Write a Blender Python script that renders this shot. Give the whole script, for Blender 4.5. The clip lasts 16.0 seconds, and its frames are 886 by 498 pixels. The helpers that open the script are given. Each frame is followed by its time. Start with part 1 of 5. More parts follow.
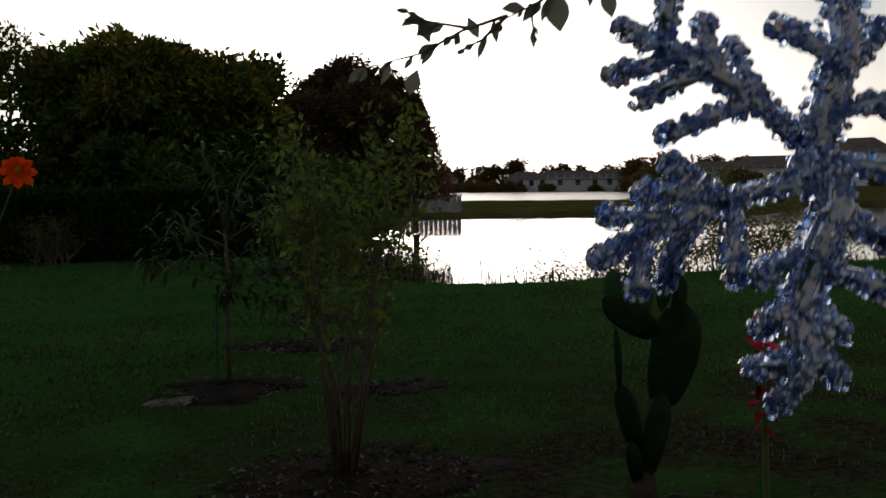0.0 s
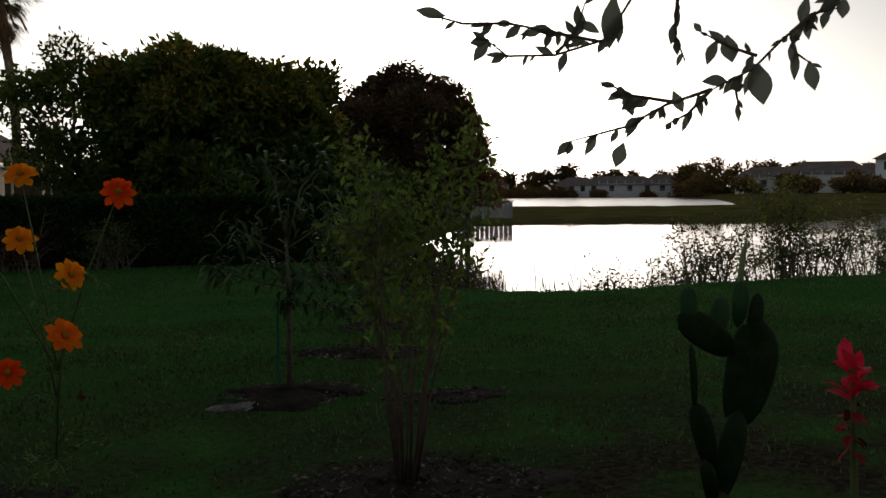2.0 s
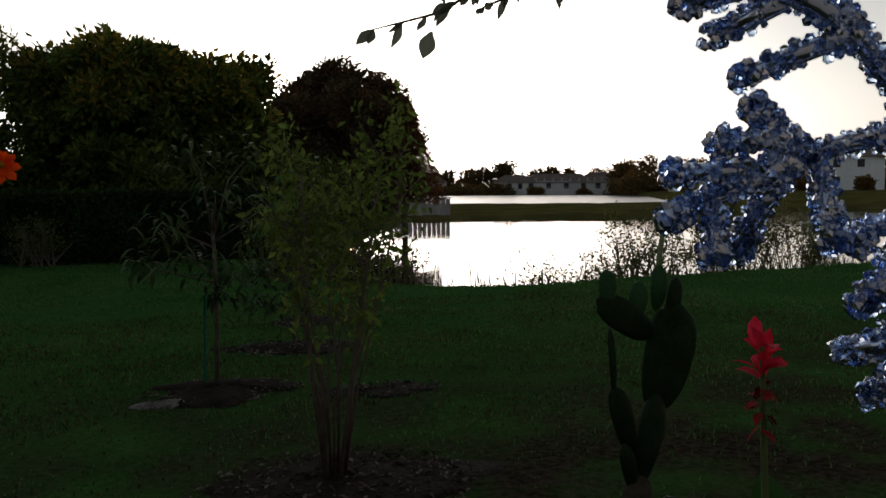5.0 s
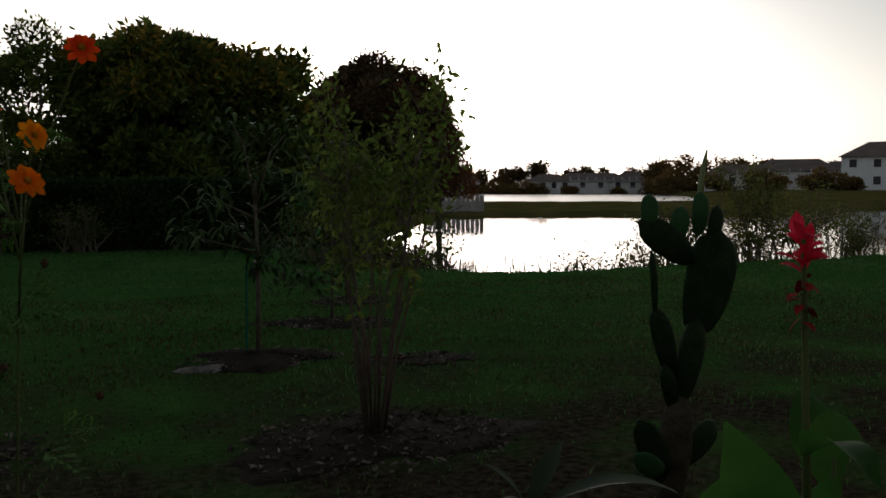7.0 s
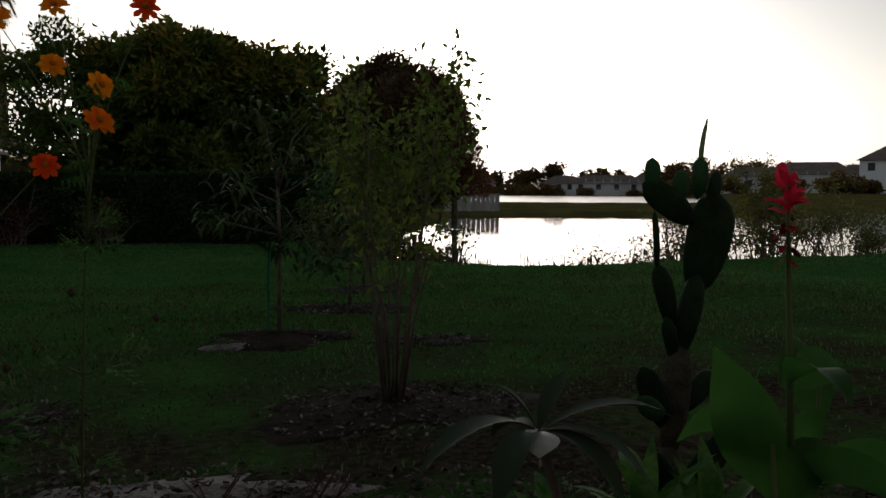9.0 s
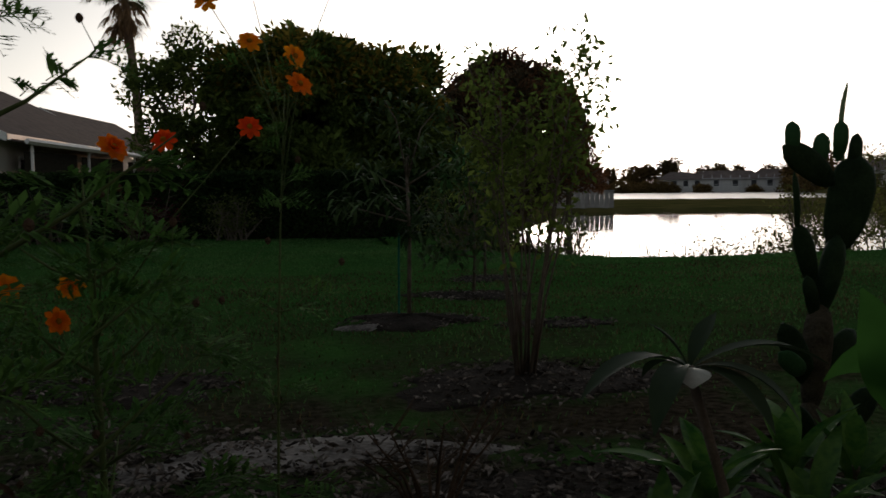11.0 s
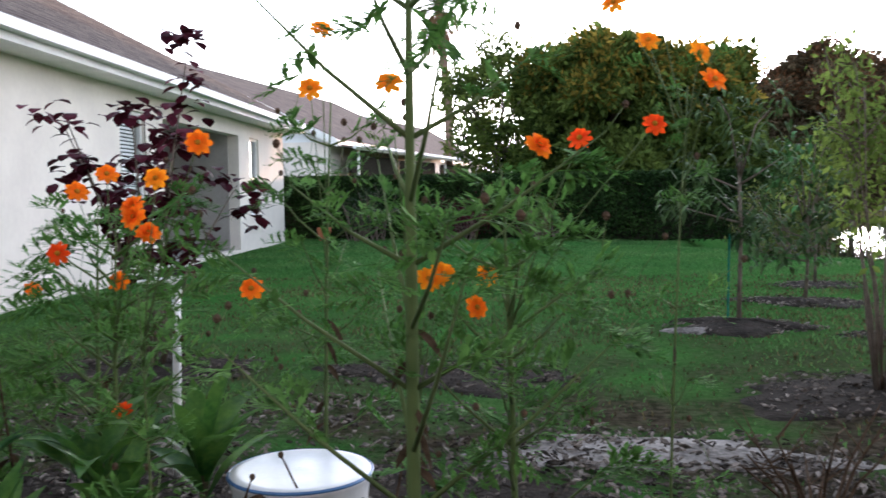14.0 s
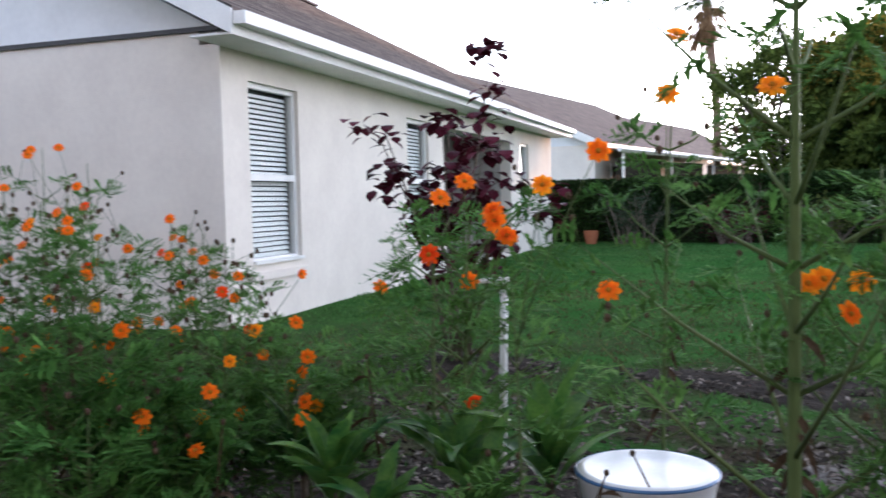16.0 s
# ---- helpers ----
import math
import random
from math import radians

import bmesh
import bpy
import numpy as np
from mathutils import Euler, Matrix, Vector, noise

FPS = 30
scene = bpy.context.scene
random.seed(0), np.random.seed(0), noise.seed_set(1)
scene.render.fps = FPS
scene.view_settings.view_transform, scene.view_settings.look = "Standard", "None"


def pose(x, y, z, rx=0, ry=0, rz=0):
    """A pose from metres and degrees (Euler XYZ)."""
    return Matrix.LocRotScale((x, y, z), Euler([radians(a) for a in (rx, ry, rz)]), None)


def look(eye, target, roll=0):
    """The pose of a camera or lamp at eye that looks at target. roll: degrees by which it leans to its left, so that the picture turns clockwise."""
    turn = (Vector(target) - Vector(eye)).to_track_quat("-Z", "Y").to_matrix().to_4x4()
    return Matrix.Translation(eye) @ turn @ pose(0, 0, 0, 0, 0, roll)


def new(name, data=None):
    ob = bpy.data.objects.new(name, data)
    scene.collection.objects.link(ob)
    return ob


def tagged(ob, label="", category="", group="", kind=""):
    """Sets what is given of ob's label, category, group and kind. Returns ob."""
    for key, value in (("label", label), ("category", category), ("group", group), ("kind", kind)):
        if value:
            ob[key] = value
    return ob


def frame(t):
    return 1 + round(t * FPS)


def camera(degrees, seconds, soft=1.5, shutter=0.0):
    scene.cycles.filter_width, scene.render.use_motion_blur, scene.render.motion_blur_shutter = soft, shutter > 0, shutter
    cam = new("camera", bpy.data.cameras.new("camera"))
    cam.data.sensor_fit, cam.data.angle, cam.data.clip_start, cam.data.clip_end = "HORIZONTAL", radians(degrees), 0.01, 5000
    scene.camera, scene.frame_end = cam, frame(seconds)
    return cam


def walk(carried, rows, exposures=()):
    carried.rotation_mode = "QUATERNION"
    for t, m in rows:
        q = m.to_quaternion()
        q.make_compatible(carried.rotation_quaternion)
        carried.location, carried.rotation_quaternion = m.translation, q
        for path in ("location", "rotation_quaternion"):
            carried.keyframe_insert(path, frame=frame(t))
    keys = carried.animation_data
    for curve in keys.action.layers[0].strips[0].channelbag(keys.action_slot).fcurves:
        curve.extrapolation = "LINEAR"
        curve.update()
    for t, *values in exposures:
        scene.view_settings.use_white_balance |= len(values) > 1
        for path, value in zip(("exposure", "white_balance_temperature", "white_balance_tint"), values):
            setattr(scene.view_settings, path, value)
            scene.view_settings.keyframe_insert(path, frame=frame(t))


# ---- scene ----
cam = camera(52.8, 16.0, 1.5, 0.4)
PATH = [
    (0, (0.6573, 0.1561, 1.514), (1.517, 1.956, 1.368), -0.6),
    (0.3, (0.6386, 0.149, 1.499), (1.477, 1.959, 1.356), -0.42),
    (0.5, (0.6215, 0.151, 1.5), (1.446, 1.968, 1.358), -0.3),
    (1, (0.596, 0.154, 1.51), (1.373, 1.992, 1.371), -0.7),
    (1.5, (0.584, 0.158, 1.532), (1.338, 2.005, 1.397), -0.5),
    (2, (0.5929, 0.1735, 1.542), (1.351, 2.019, 1.409), -0.5),
    (2.5, (0.598, 0.182, 1.535), (1.354, 2.028, 1.397), -0.5),
    (3, (0.6305, 0.1877, 1.518), (1.45, 2.007, 1.376), -0.6),
    (3.5, (0.655, 0.2056, 1.518), (1.523, 2.002, 1.38), -0.2),
    (4, (0.664, 0.2025, 1.516), (1.554, 1.988, 1.377), -0.4),
    (4.2, (0.6637, 0.1982, 1.513), (1.552, 1.985, 1.374), -0.41),
    (6.5, (0.645, 0.183, 1.395), (1.516, 1.978, 1.252), -0.5),
    (7, (0.591, 0.127, 1.298), (1.407, 1.947, 1.158), -0.2),
    (7.5, (0.579, 0.102, 1.279), (1.385, 1.927, 1.139), -0.2),
    (8, (0.565, 0.062, 1.259), (1.369, 1.888, 1.117), -0.2),
    (8.2, (0.554, 0.038, 1.241), (1.358, 1.864, 1.1), -0.1),
    (10.3, (0.378, -0.187, 1.113), (1.032, 1.698, 0.977), -0.4),
    (10.5, (0.358, -0.198, 1.1), (0.975, 1.699, 0.963), -0.7),
    (11, (0.326, -0.206, 1.082), (0.877, 1.712, 0.945), -0.6),
    (11.5, (0.291, -0.212, 1.065), (0.767, 1.725, 0.928), -0.6),
    (12, (0.259, -0.214, 1.069), (0.662, 1.741, 0.935), -0.7),
    (12.5, (0.214, -0.22, 1.07), (0.505, 1.754, 0.936), -0.7),
    (13, (0.171, -0.205, 1.073), (0.318, 1.785, 0.94), -0.5),
    (13.5, (0.122, -0.209, 1.075), (0.158, 1.787, 0.944), -0.6),
    (14, (0.074, -0.219, 1.073), (-0.021, 1.775, 0.946), -0.7),
    (14.5, (0.018, -0.246, 1.072), (-0.2, 1.738, 0.949), -0.8),
    (15, (-0.029, -0.251, 1.072), (-0.353, 1.719, 0.953), -0.8),
    (15.5, (-0.091, -0.276, 1.078), (-0.558, 1.664, 0.957), -0.8),
    (16, (-0.162, -0.332, 1.081), (-0.814, 1.556, 0.971), -1.3),
]
# the clip's camera opens up while it turns away from the bright lake
EXPOSURES = [(0.0, -1.5, 6350, 10), (12.1, -1.5, 6350, 10), (12.5, -1.35, 6350, 9), (13.0, 0.1, 6200, 8), (13.5, 1.1, 6000, 11), (14.0, 1.5, 5650, 15), (14.5, 1.6, 5580, 17), (16.0, 1.46, 5500, 17)]
walk(cam, [(t, look(eye, target, roll)) for t, eye, target, roll in PATH], EXPOSURES)

# ---- sky and sun: just before sunset, the sun low behind the shore trees ----
SUN_AZ, SUN_EL = 20.0, 3.2
world = bpy.data.worlds.new("dusk_sky")
scene.world = world
world.use_nodes = True
wn = world.node_tree
sky = wn.nodes.new("ShaderNodeTexSky")
sky.sky_type = "NISHITA"
sky.sun_disc = False
sky.sun_elevation, sky.sun_rotation = radians(SUN_EL), radians(SUN_AZ)
sky.air_density, sky.dust_density, sky.ozone_density = 1.0, 2.0, 1.5
# thin evening haze takes most of the colour out of the sky
haze = wn.nodes.new("ShaderNodeHueSaturation")
haze.inputs["Saturation"].default_value = 0.3
wn.links.new(sky.outputs[0], haze.inputs["Color"])
wn.links.new(haze.outputs[0], wn.nodes["Background"].inputs[0])
wn.nodes["Background"].inputs[1].default_value = 0.6
sun_data = bpy.data.lights.new("sun", "SUN")
sun_data.energy, sun_data.angle, sun_data.color = 1.3, radians(1.0), (1.0, 0.52, 0.24)
sun = new("sun", sun_data)
sun.matrix_world = look((40 * math.sin(radians(SUN_AZ)), 40 * math.cos(radians(SUN_AZ)), 40 * math.tan(radians(SUN_EL))), (0, 0, 0))


# ---- materials ----
def material(name, c1, c2, scale=8.0, rough=0.7, bump=0.0, bump_scale=60.0, metal=0.0, island=0.0, translucent=0.0, spec=0.06, fine=0.35, objrand=0.0):
    m = bpy.data.materials.new(name)
    m.use_nodes = True
    nt = m.node_tree
    nd, ln = nt.nodes, nt.links
    b = nd["Principled BSDF"]
    tc = nd.new("ShaderNodeTexCoord")
    n1, n2 = nd.new("ShaderNodeTexNoise"), nd.new("ShaderNodeTexNoise")
    n1.inputs["Scale"].default_value, n1.inputs["Detail"].default_value = scale, 5.0
    n2.inputs["Scale"].default_value, n2.inputs["Detail"].default_value = scale * 9.0, 3.0
    for n in (n1, n2):
        ln.new(tc.outputs["Object"], n.inputs["Vector"])
    mixf = nd.new("ShaderNodeMix")
    mixf.inputs["Factor"].default_value = fine
    ln.new(n1.outputs["Fac"], mixf.inputs["A"])
    ln.new(n2.outputs["Fac"], mixf.inputs["B"])
    ramp = nd.new("ShaderNodeValToRGB")
    ramp.color_ramp.elements[0].position, ramp.color_ramp.elements[1].position = 0.36, 0.64
    ramp.color_ramp.elements[0].color, ramp.color_ramp.elements[1].color = (*c1, 1), (*c2, 1)
    ln.new(mixf.outputs["Result"], ramp.inputs["Fac"])
    col = ramp.outputs["Color"]
    for amount, node, sock in ((island, "ShaderNodeNewGeometry", "Random Per Island"), (objrand, "ShaderNodeObjectInfo", "Random")):
        if amount:
            g = nd.new(node)
            mr = nd.new("ShaderNodeMapRange")
            mr.inputs["To Min"].default_value, mr.inputs["To Max"].default_value = 1.0 - amount, 1.0 + amount
            ln.new(g.outputs[sock], mr.inputs["Value"])
            hsv = nd.new("ShaderNodeHueSaturation")
            ln.new(mr.outputs["Result"], hsv.inputs["Value"])
            ln.new(col, hsv.inputs["Color"])
            col = hsv.outputs["Color"]
    ln.new(col, b.inputs["Base Color"])
    b.inputs["Roughness"].default_value, b.inputs["Metallic"].default_value = rough, metal
    b.inputs["Specular IOR Level"].default_value = spec
    if bump:
        bn, bp = nd.new("ShaderNodeTexNoise"), nd.new("ShaderNodeBump")
        bn.inputs["Scale"].default_value, bn.inputs["Detail"].default_value = bump_scale, 4.0
        ln.new(tc.outputs["Object"], bn.inputs["Vector"])
        bp.inputs["Strength"].default_value, bp.inputs["Distance"].default_value = bump, 0.02
        ln.new(bn.outputs["Fac"], bp.inputs["Height"])
        ln.new(bp.outputs["Normal"], b.inputs["Normal"])
    if translucent:
        t, mx = nd.new("ShaderNodeBsdfTranslucent"), nd.new("ShaderNodeMixShader")
        ln.new(col, t.inputs["Color"])
        mx.inputs[0].default_value = translucent
        ln.new(b.outputs[0], mx.inputs[1])
        ln.new(t.outputs[0], mx.inputs[2])
        ln.new(mx.outputs[0], nd["Material Output"].inputs["Surface"])
    return m


def leafy(name, c1, c2, translucent=0.2, rough=0.55, island=0.45, scale=1.2, spec=0.03):
    return material(name, c1, c2, scale, rough, island=island, translucent=translucent, spec=spec)


M_ficus = leafy("ficus_leaves", (0.016, 0.036, 0.009), (0.150, 0.195, 0.040), 0.3)
# golden evening sun on the ficus tops, put into the leaf colour
M_ficus_sunlit = leafy("ficus_sunlit_leaves", (0.170, 0.140, 0.024), (0.330, 0.230, 0.040), 0.55)
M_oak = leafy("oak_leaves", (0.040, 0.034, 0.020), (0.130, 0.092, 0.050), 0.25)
# reddish sunset light put into the colour of conifer needles and oak tops
M_sunset_red = leafy("sunset_red_foliage", (0.120, 0.060, 0.030), (0.190, 0.095, 0.045), 0.45)
M_hedge = leafy("hedge_leaves", (0.010, 0.024, 0.007), (0.032, 0.060, 0.016), 0.10)
# near-black filler: deep shade put into the colour of hedge core and patio sheets
M_shade = material("dark_shade", (0.012, 0.012, 0.008), (0.03, 0.026, 0.018), 14, 0.95, 0.6, 40)
M_crape = leafy("crape_leaves", (0.090, 0.140, 0.030), (0.200, 0.260, 0.055), 0.5)
M_mango = leafy("mango_leaves", (0.034, 0.064, 0.024), (0.080, 0.125, 0.045), 0.25, 0.4)
M_mango_new = leafy("young_leaves", (0.045, 0.120, 0.040), (0.080, 0.170, 0.050), 0.25, 0.4)
M_shore = leafy("shore_leaves", (0.070, 0.095, 0.026), (0.150, 0.170, 0.048), 0.5)
M_far = leafy("far_leaves", (0.080, 0.060, 0.026), (0.210, 0.135, 0.050), 0.5, scale=0.08)
M_grass = leafy("grass_blades", (0.050, 0.145, 0.036), (0.115, 0.215, 0.068), 0.5, 0.6, 0.3, 0.6)
M_grass_dry = leafy("dry_grass_blades", (0.060, 0.055, 0.024), (0.13, 0.105, 0.050), 0.1, 0.8, 0.5, 0.6)
M_reed = leafy("reeds", (0.060, 0.075, 0.024), (0.120, 0.120, 0.045), 0.2)
M_bark = material("grey_bark", (0.10, 0.080, 0.060), (0.21, 0.175, 0.14), 14, 0.9, 0.6, 40)
M_bark_pale = material("pale_crape_bark", (0.095, 0.075, 0.058), (0.19, 0.155, 0.125), 16, 0.75, 0.3, 50)
M_palmbark = material("palm_bark", (0.17, 0.115, 0.085), (0.28, 0.19, 0.14), 5, 0.9, 0.6, 12)
M_frond = leafy("palm_frond", (0.055, 0.085, 0.030), (0.090, 0.120, 0.040), 0.15)
M_frond_dead = leafy("dead_palm_frond", (0.20, 0.12, 0.065), (0.30, 0.19, 0.10), 0.1)
M_cosmos = leafy("cosmos_foliage", (0.055, 0.150, 0.030), (0.130, 0.250, 0.060), 0.35)
M_cosmos_stem = leafy("cosmos_stem", (0.075, 0.115, 0.040), (0.125, 0.165, 0.065), 0.0, island=0.1)
M_orange = material("orange_petals", (0.90, 0.17, 0.004), (0.97, 0.27, 0.008), 30, 0.55, island=0.12, translucent=0.45)
M_yellow = material("golden_petals", (0.92, 0.27, 0.004), (0.98, 0.40, 0.010), 30, 0.55, island=0.1, translucent=0.45)
M_redorange = material("red_orange_petals", (0.85, 0.06, 0.006), (0.93, 0.12, 0.010), 30, 0.55, island=0.12, translucent=0.45)
M_disc = material("flower_disc", (0.30, 0.13, 0.012), (0.50, 0.25, 0.02), 200, 0.8)
M_dried = material("dried_seed_heads", (0.050, 0.032, 0.020), (0.11, 0.075, 0.05), 40, 0.9)
M_canna = leafy("canna_leaves", (0.035, 0.110, 0.022), (0.070, 0.190, 0.035), 0.55, 0.4, 0.15)
M_canna_red = material("red_petals", (0.70, 0.015, 0.045), (0.82, 0.05, 0.10), 40, 0.5, island=0.15, translucent=0.35)
M_canna_dark = material("wilted_petals", (0.22, 0.012, 0.015), (0.33, 0.03, 0.03), 40, 0.7, island=0.2)
M_pad = material("cactus_pads", (0.010, 0.026, 0.011), (0.026, 0.052, 0.022), 12, 0.5, 0.15, 60, island=0.15, translucent=0.06)
M_pad_young = material("young_cactus_pads", (0.030, 0.095, 0.038), (0.060, 0.150, 0.060), 12, 0.5, 0.1, 60, translucent=0.2)
M_pad_new = material("new_cactus_joint", (0.20, 0.27, 0.12), (0.30, 0.36, 0.18), 14, 0.5, translucent=0.15)
M_pad_old = material("corky_cactus_stem", (0.040, 0.036, 0.026), (0.10, 0.09, 0.065), 18, 0.9, 0.5, 60)
M_plum = leafy("plumeria_leaves", (0.024, 0.044, 0.022), (0.055, 0.080, 0.045), 0.15, 0.5, 0.2, spec=0.06)
M_plum_pale = material("pale_leaf_back", (0.32, 0.34, 0.29), (0.44, 0.45, 0.40), 25, 0.5)
M_strap = leafy("strap_leaves", (0.022, 0.090, 0.020), (0.130, 0.250, 0.045), 0.35, 0.4, 0.45, 6, 0.2)
M_maroon = leafy("maroon_leaves", (0.030, 0.006, 0.011), (0.085, 0.015, 0.026), 0.15, 0.45, 0.5, 3)
M_twig_leaf = leafy("twig_leaves", (0.15, 0.17, 0.13), (0.24, 0.26, 0.21), 0.6, 0.5, 0.3)
M_stucco = material("cream_stucco", (0.72, 0.66, 0.60), (0.80, 0.74, 0.67), 2.2, 0.9, 0.25, 90)
# stucco darkened to grey: shade of the porch recess put into the colour
M_stucco_shade = material("shade_grey_stucco", (0.34, 0.32, 0.30), (0.42, 0.40, 0.37), 2.2, 0.9, 0.25, 90)
M_gable = material("white_gable_siding", (0.70, 0.71, 0.72), (0.78, 0.79, 0.80), 2.0, 0.7, 0.1, 40)
M_white = material("white_trim_paint", (0.76, 0.75, 0.73), (0.84, 0.83, 0.81), 5, 0.45, 0.05, 60)
M_shingle = material("brown_shingle", (0.095, 0.078, 0.072), (0.165, 0.132, 0.118), 3, 0.9, 0.5, 60, objrand=0.25, island=0.22)
M_slat = material("white_blind_slats", (0.78, 0.78, 0.76), (0.84, 0.84, 0.82), 9, 0.5)
# flat window and door panels with the unlit room's darkness in their colour
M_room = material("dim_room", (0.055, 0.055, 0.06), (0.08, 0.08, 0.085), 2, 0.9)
M_pvc = material("white_pvc", (0.78, 0.77, 0.74), (0.85, 0.84, 0.82), 14, 0.35, spec=0.5)
M_plastic = material("white_plastic", (0.74, 0.75, 0.76), (0.84, 0.85, 0.86), 9, 0.3, 0.05, 30, spec=0.5)
M_blue = material("blue_rim_plastic", (0.05, 0.13, 0.30), (0.08, 0.18, 0.36), 9, 0.35, spec=0.5)
M_cap = material("black_plastic", (0.015, 0.015, 0.016), (0.03, 0.03, 0.03), 20, 0.4, spec=0.5)
M_terracotta = material("terracotta", (0.38, 0.13, 0.07), (0.46, 0.18, 0.10), 12, 0.85, 0.2)
M_greenstake = material("green_stake", (0.01, 0.10, 0.07), (0.02, 0.15, 0.10), 20, 0.5)
M_mulch = material("mulch_soil", (0.011, 0.009, 0.007), (0.036, 0.029, 0.023), 9, 0.95, 0.9, 40)
M_chip = material("wood_chips", (0.030, 0.025, 0.020), (0.22, 0.19, 0.165), 5, 0.9, island=0.8)
M_sand = material("grey_sand", (0.05, 0.044, 0.038), (0.36, 0.33, 0.30), 3.5, 0.95, 0.5, 50)
M_concrete = material("weathered_boards", (0.26, 0.245, 0.23), (0.36, 0.34, 0.32), 3, 0.9, 0.3, 20, objrand=0.15)
M_cage = material("grey_screen_frame", (0.45, 0.45, 0.46), (0.55, 0.55, 0.56), 3, 0.5)
M_farwall = material("far_stucco", (0.56, 0.54, 0.52), (0.66, 0.64, 0.62), 0.5, 0.9)
M_farroof = material("far_shingle", (0.12, 0.095, 0.085), (0.19, 0.15, 0.135), 0.6, 0.9)


def ground_material():
    m = bpy.data.materials.new("lawn")
    m.use_nodes = True
    nd, ln = m.node_tree.nodes, m.node_tree.links
    b = nd["Principled BSDF"]
    tc = nd.new("ShaderNodeTexCoord")

    def noise_at(s, d=6.0):
        n = nd.new("ShaderNodeTexNoise")
        n.inputs["Scale"].default_value, n.inputs["Detail"].default_value = s, d
        ln.new(tc.outputs["Object"], n.inputs["Vector"])
        return n.outputs["Fac"]

    def ramp(fac, p0, p1, a, c):
        r = nd.new("ShaderNodeValToRGB")
        r.color_ramp.elements[0].position, r.color_ramp.elements[1].position = p0, p1
        r.color_ramp.elements[0].color, r.color_ramp.elements[1].color = (*a, 1), (*c, 1)
        ln.new(fac, r.inputs["Fac"])
        return r.outputs["Color"]

    def mix(f, a, c):
        x = nd.new("ShaderNodeMix")
        x.data_type = "RGBA"
        ln.new(f, x.inputs["Factor"])
        ln.new(a, x.inputs["A"])
        ln.new(c, x.inputs["B"])
        return x.outputs["Result"]

    green = ramp(noise_at(30), 0.35, 0.68, (0.020, 0.082, 0.015), (0.056, 0.150, 0.034))
    broad = ramp(noise_at(0.9), 0.35, 0.7, (0.026, 0.098, 0.020), (0.080, 0.140, 0.040))
    earth = ramp(noise_at(22), 0.35, 0.7, (0.022, 0.018, 0.012), (0.075, 0.062, 0.043))
    half = nd.new("ShaderNodeValue")
    half.outputs[0].default_value = 0.4
    lawn = mix(half.outputs[0], green, broad)
    # worn, sandy grass close to the beds
    sep = nd.new("ShaderNodeSeparateXYZ")
    ln.new(tc.outputs["Object"], sep.inputs[0])
    near = nd.new("ShaderNodeMapRange")
    near.inputs["From Min"].default_value, near.inputs["From Max"].default_value = 9.0, 4.0
    ln.new(sep.outputs["Y"], near.inputs["Value"])
    wear = nd.new("ShaderNodeMath")
    wear.operation = "MULTIPLY"
    ln.new(near.outputs["Result"], wear.inputs[0])
    ln.new(ramp(noise_at(1.3), 0.30, 0.56, (0, 0, 0), (1, 1, 1)), wear.inputs[1])
    # drier, olive grass on the land across the lake
    dry = nd.new("ShaderNodeMapRange")
    dry.inputs["From Min"].default_value, dry.inputs["From Max"].default_value = 24.0, 36.0
    ln.new(sep.outputs["Y"], dry.inputs["Value"])
    olive = ramp(noise_at(0.4), 0.35, 0.65, (0.060, 0.062, 0.020), (0.120, 0.105, 0.038))
    ln.new(mix(dry.outputs["Result"], mix(wear.outputs[0], lawn, earth), olive), b.inputs["Base Color"])
    b.inputs["Roughness"].default_value = 0.95
    b.inputs["Specular IOR Level"].default_value = 0.0
    bp = nd.new("ShaderNodeBump")
    bp.inputs["Strength"].default_value, bp.inputs["Distance"].default_value = 0.8, 0.04
    ln.new(noise_at(45), bp.inputs["Height"])
    ln.new(bp.outputs["Normal"], b.inputs["Normal"])
    return m


def water_material(name, rough, waves):
    m = bpy.data.materials.new(name)
    m.use_nodes = True
    nd, ln = m.node_tree.nodes, m.node_tree.links
    b = nd["Principled BSDF"]
    b.inputs["Base Color"].default_value = (0.012, 0.016, 0.014, 1)
    b.inputs["Roughness"].default_value, b.inputs["IOR"].default_value = rough, 1.33
    b.inputs["Specular IOR Level"].default_value = 0.8
    tc, n, bp = nd.new("ShaderNodeTexCoord"), nd.new("ShaderNodeTexNoise"), nd.new("ShaderNodeBump")
    n.inputs["Scale"].default_value, n.inputs["Detail"].default_value = 2.2, 3.0
    ln.new(tc.outputs["Object"], n.inputs["Vector"])
    bp.inputs["Strength"].default_value, bp.inputs["Distance"].default_value = waves, 0.02
    ln.new(n.outputs["Fac"], bp.inputs["Height"])
    ln.new(bp.outputs["Normal"], b.inputs["Normal"])
    return m


def glass_material():
    m = bpy.data.materials.new("window_glass")
    m.use_nodes = True
    b = m.node_tree.nodes["Principled BSDF"]
    b.inputs["Base Color"].default_value = (0.92, 0.95, 0.95, 1)
    b.inputs["Roughness"].default_value, b.inputs["Transmission Weight"].default_value = 0.02, 1.0
    b.inputs["IOR"].default_value = 1.1
    return m


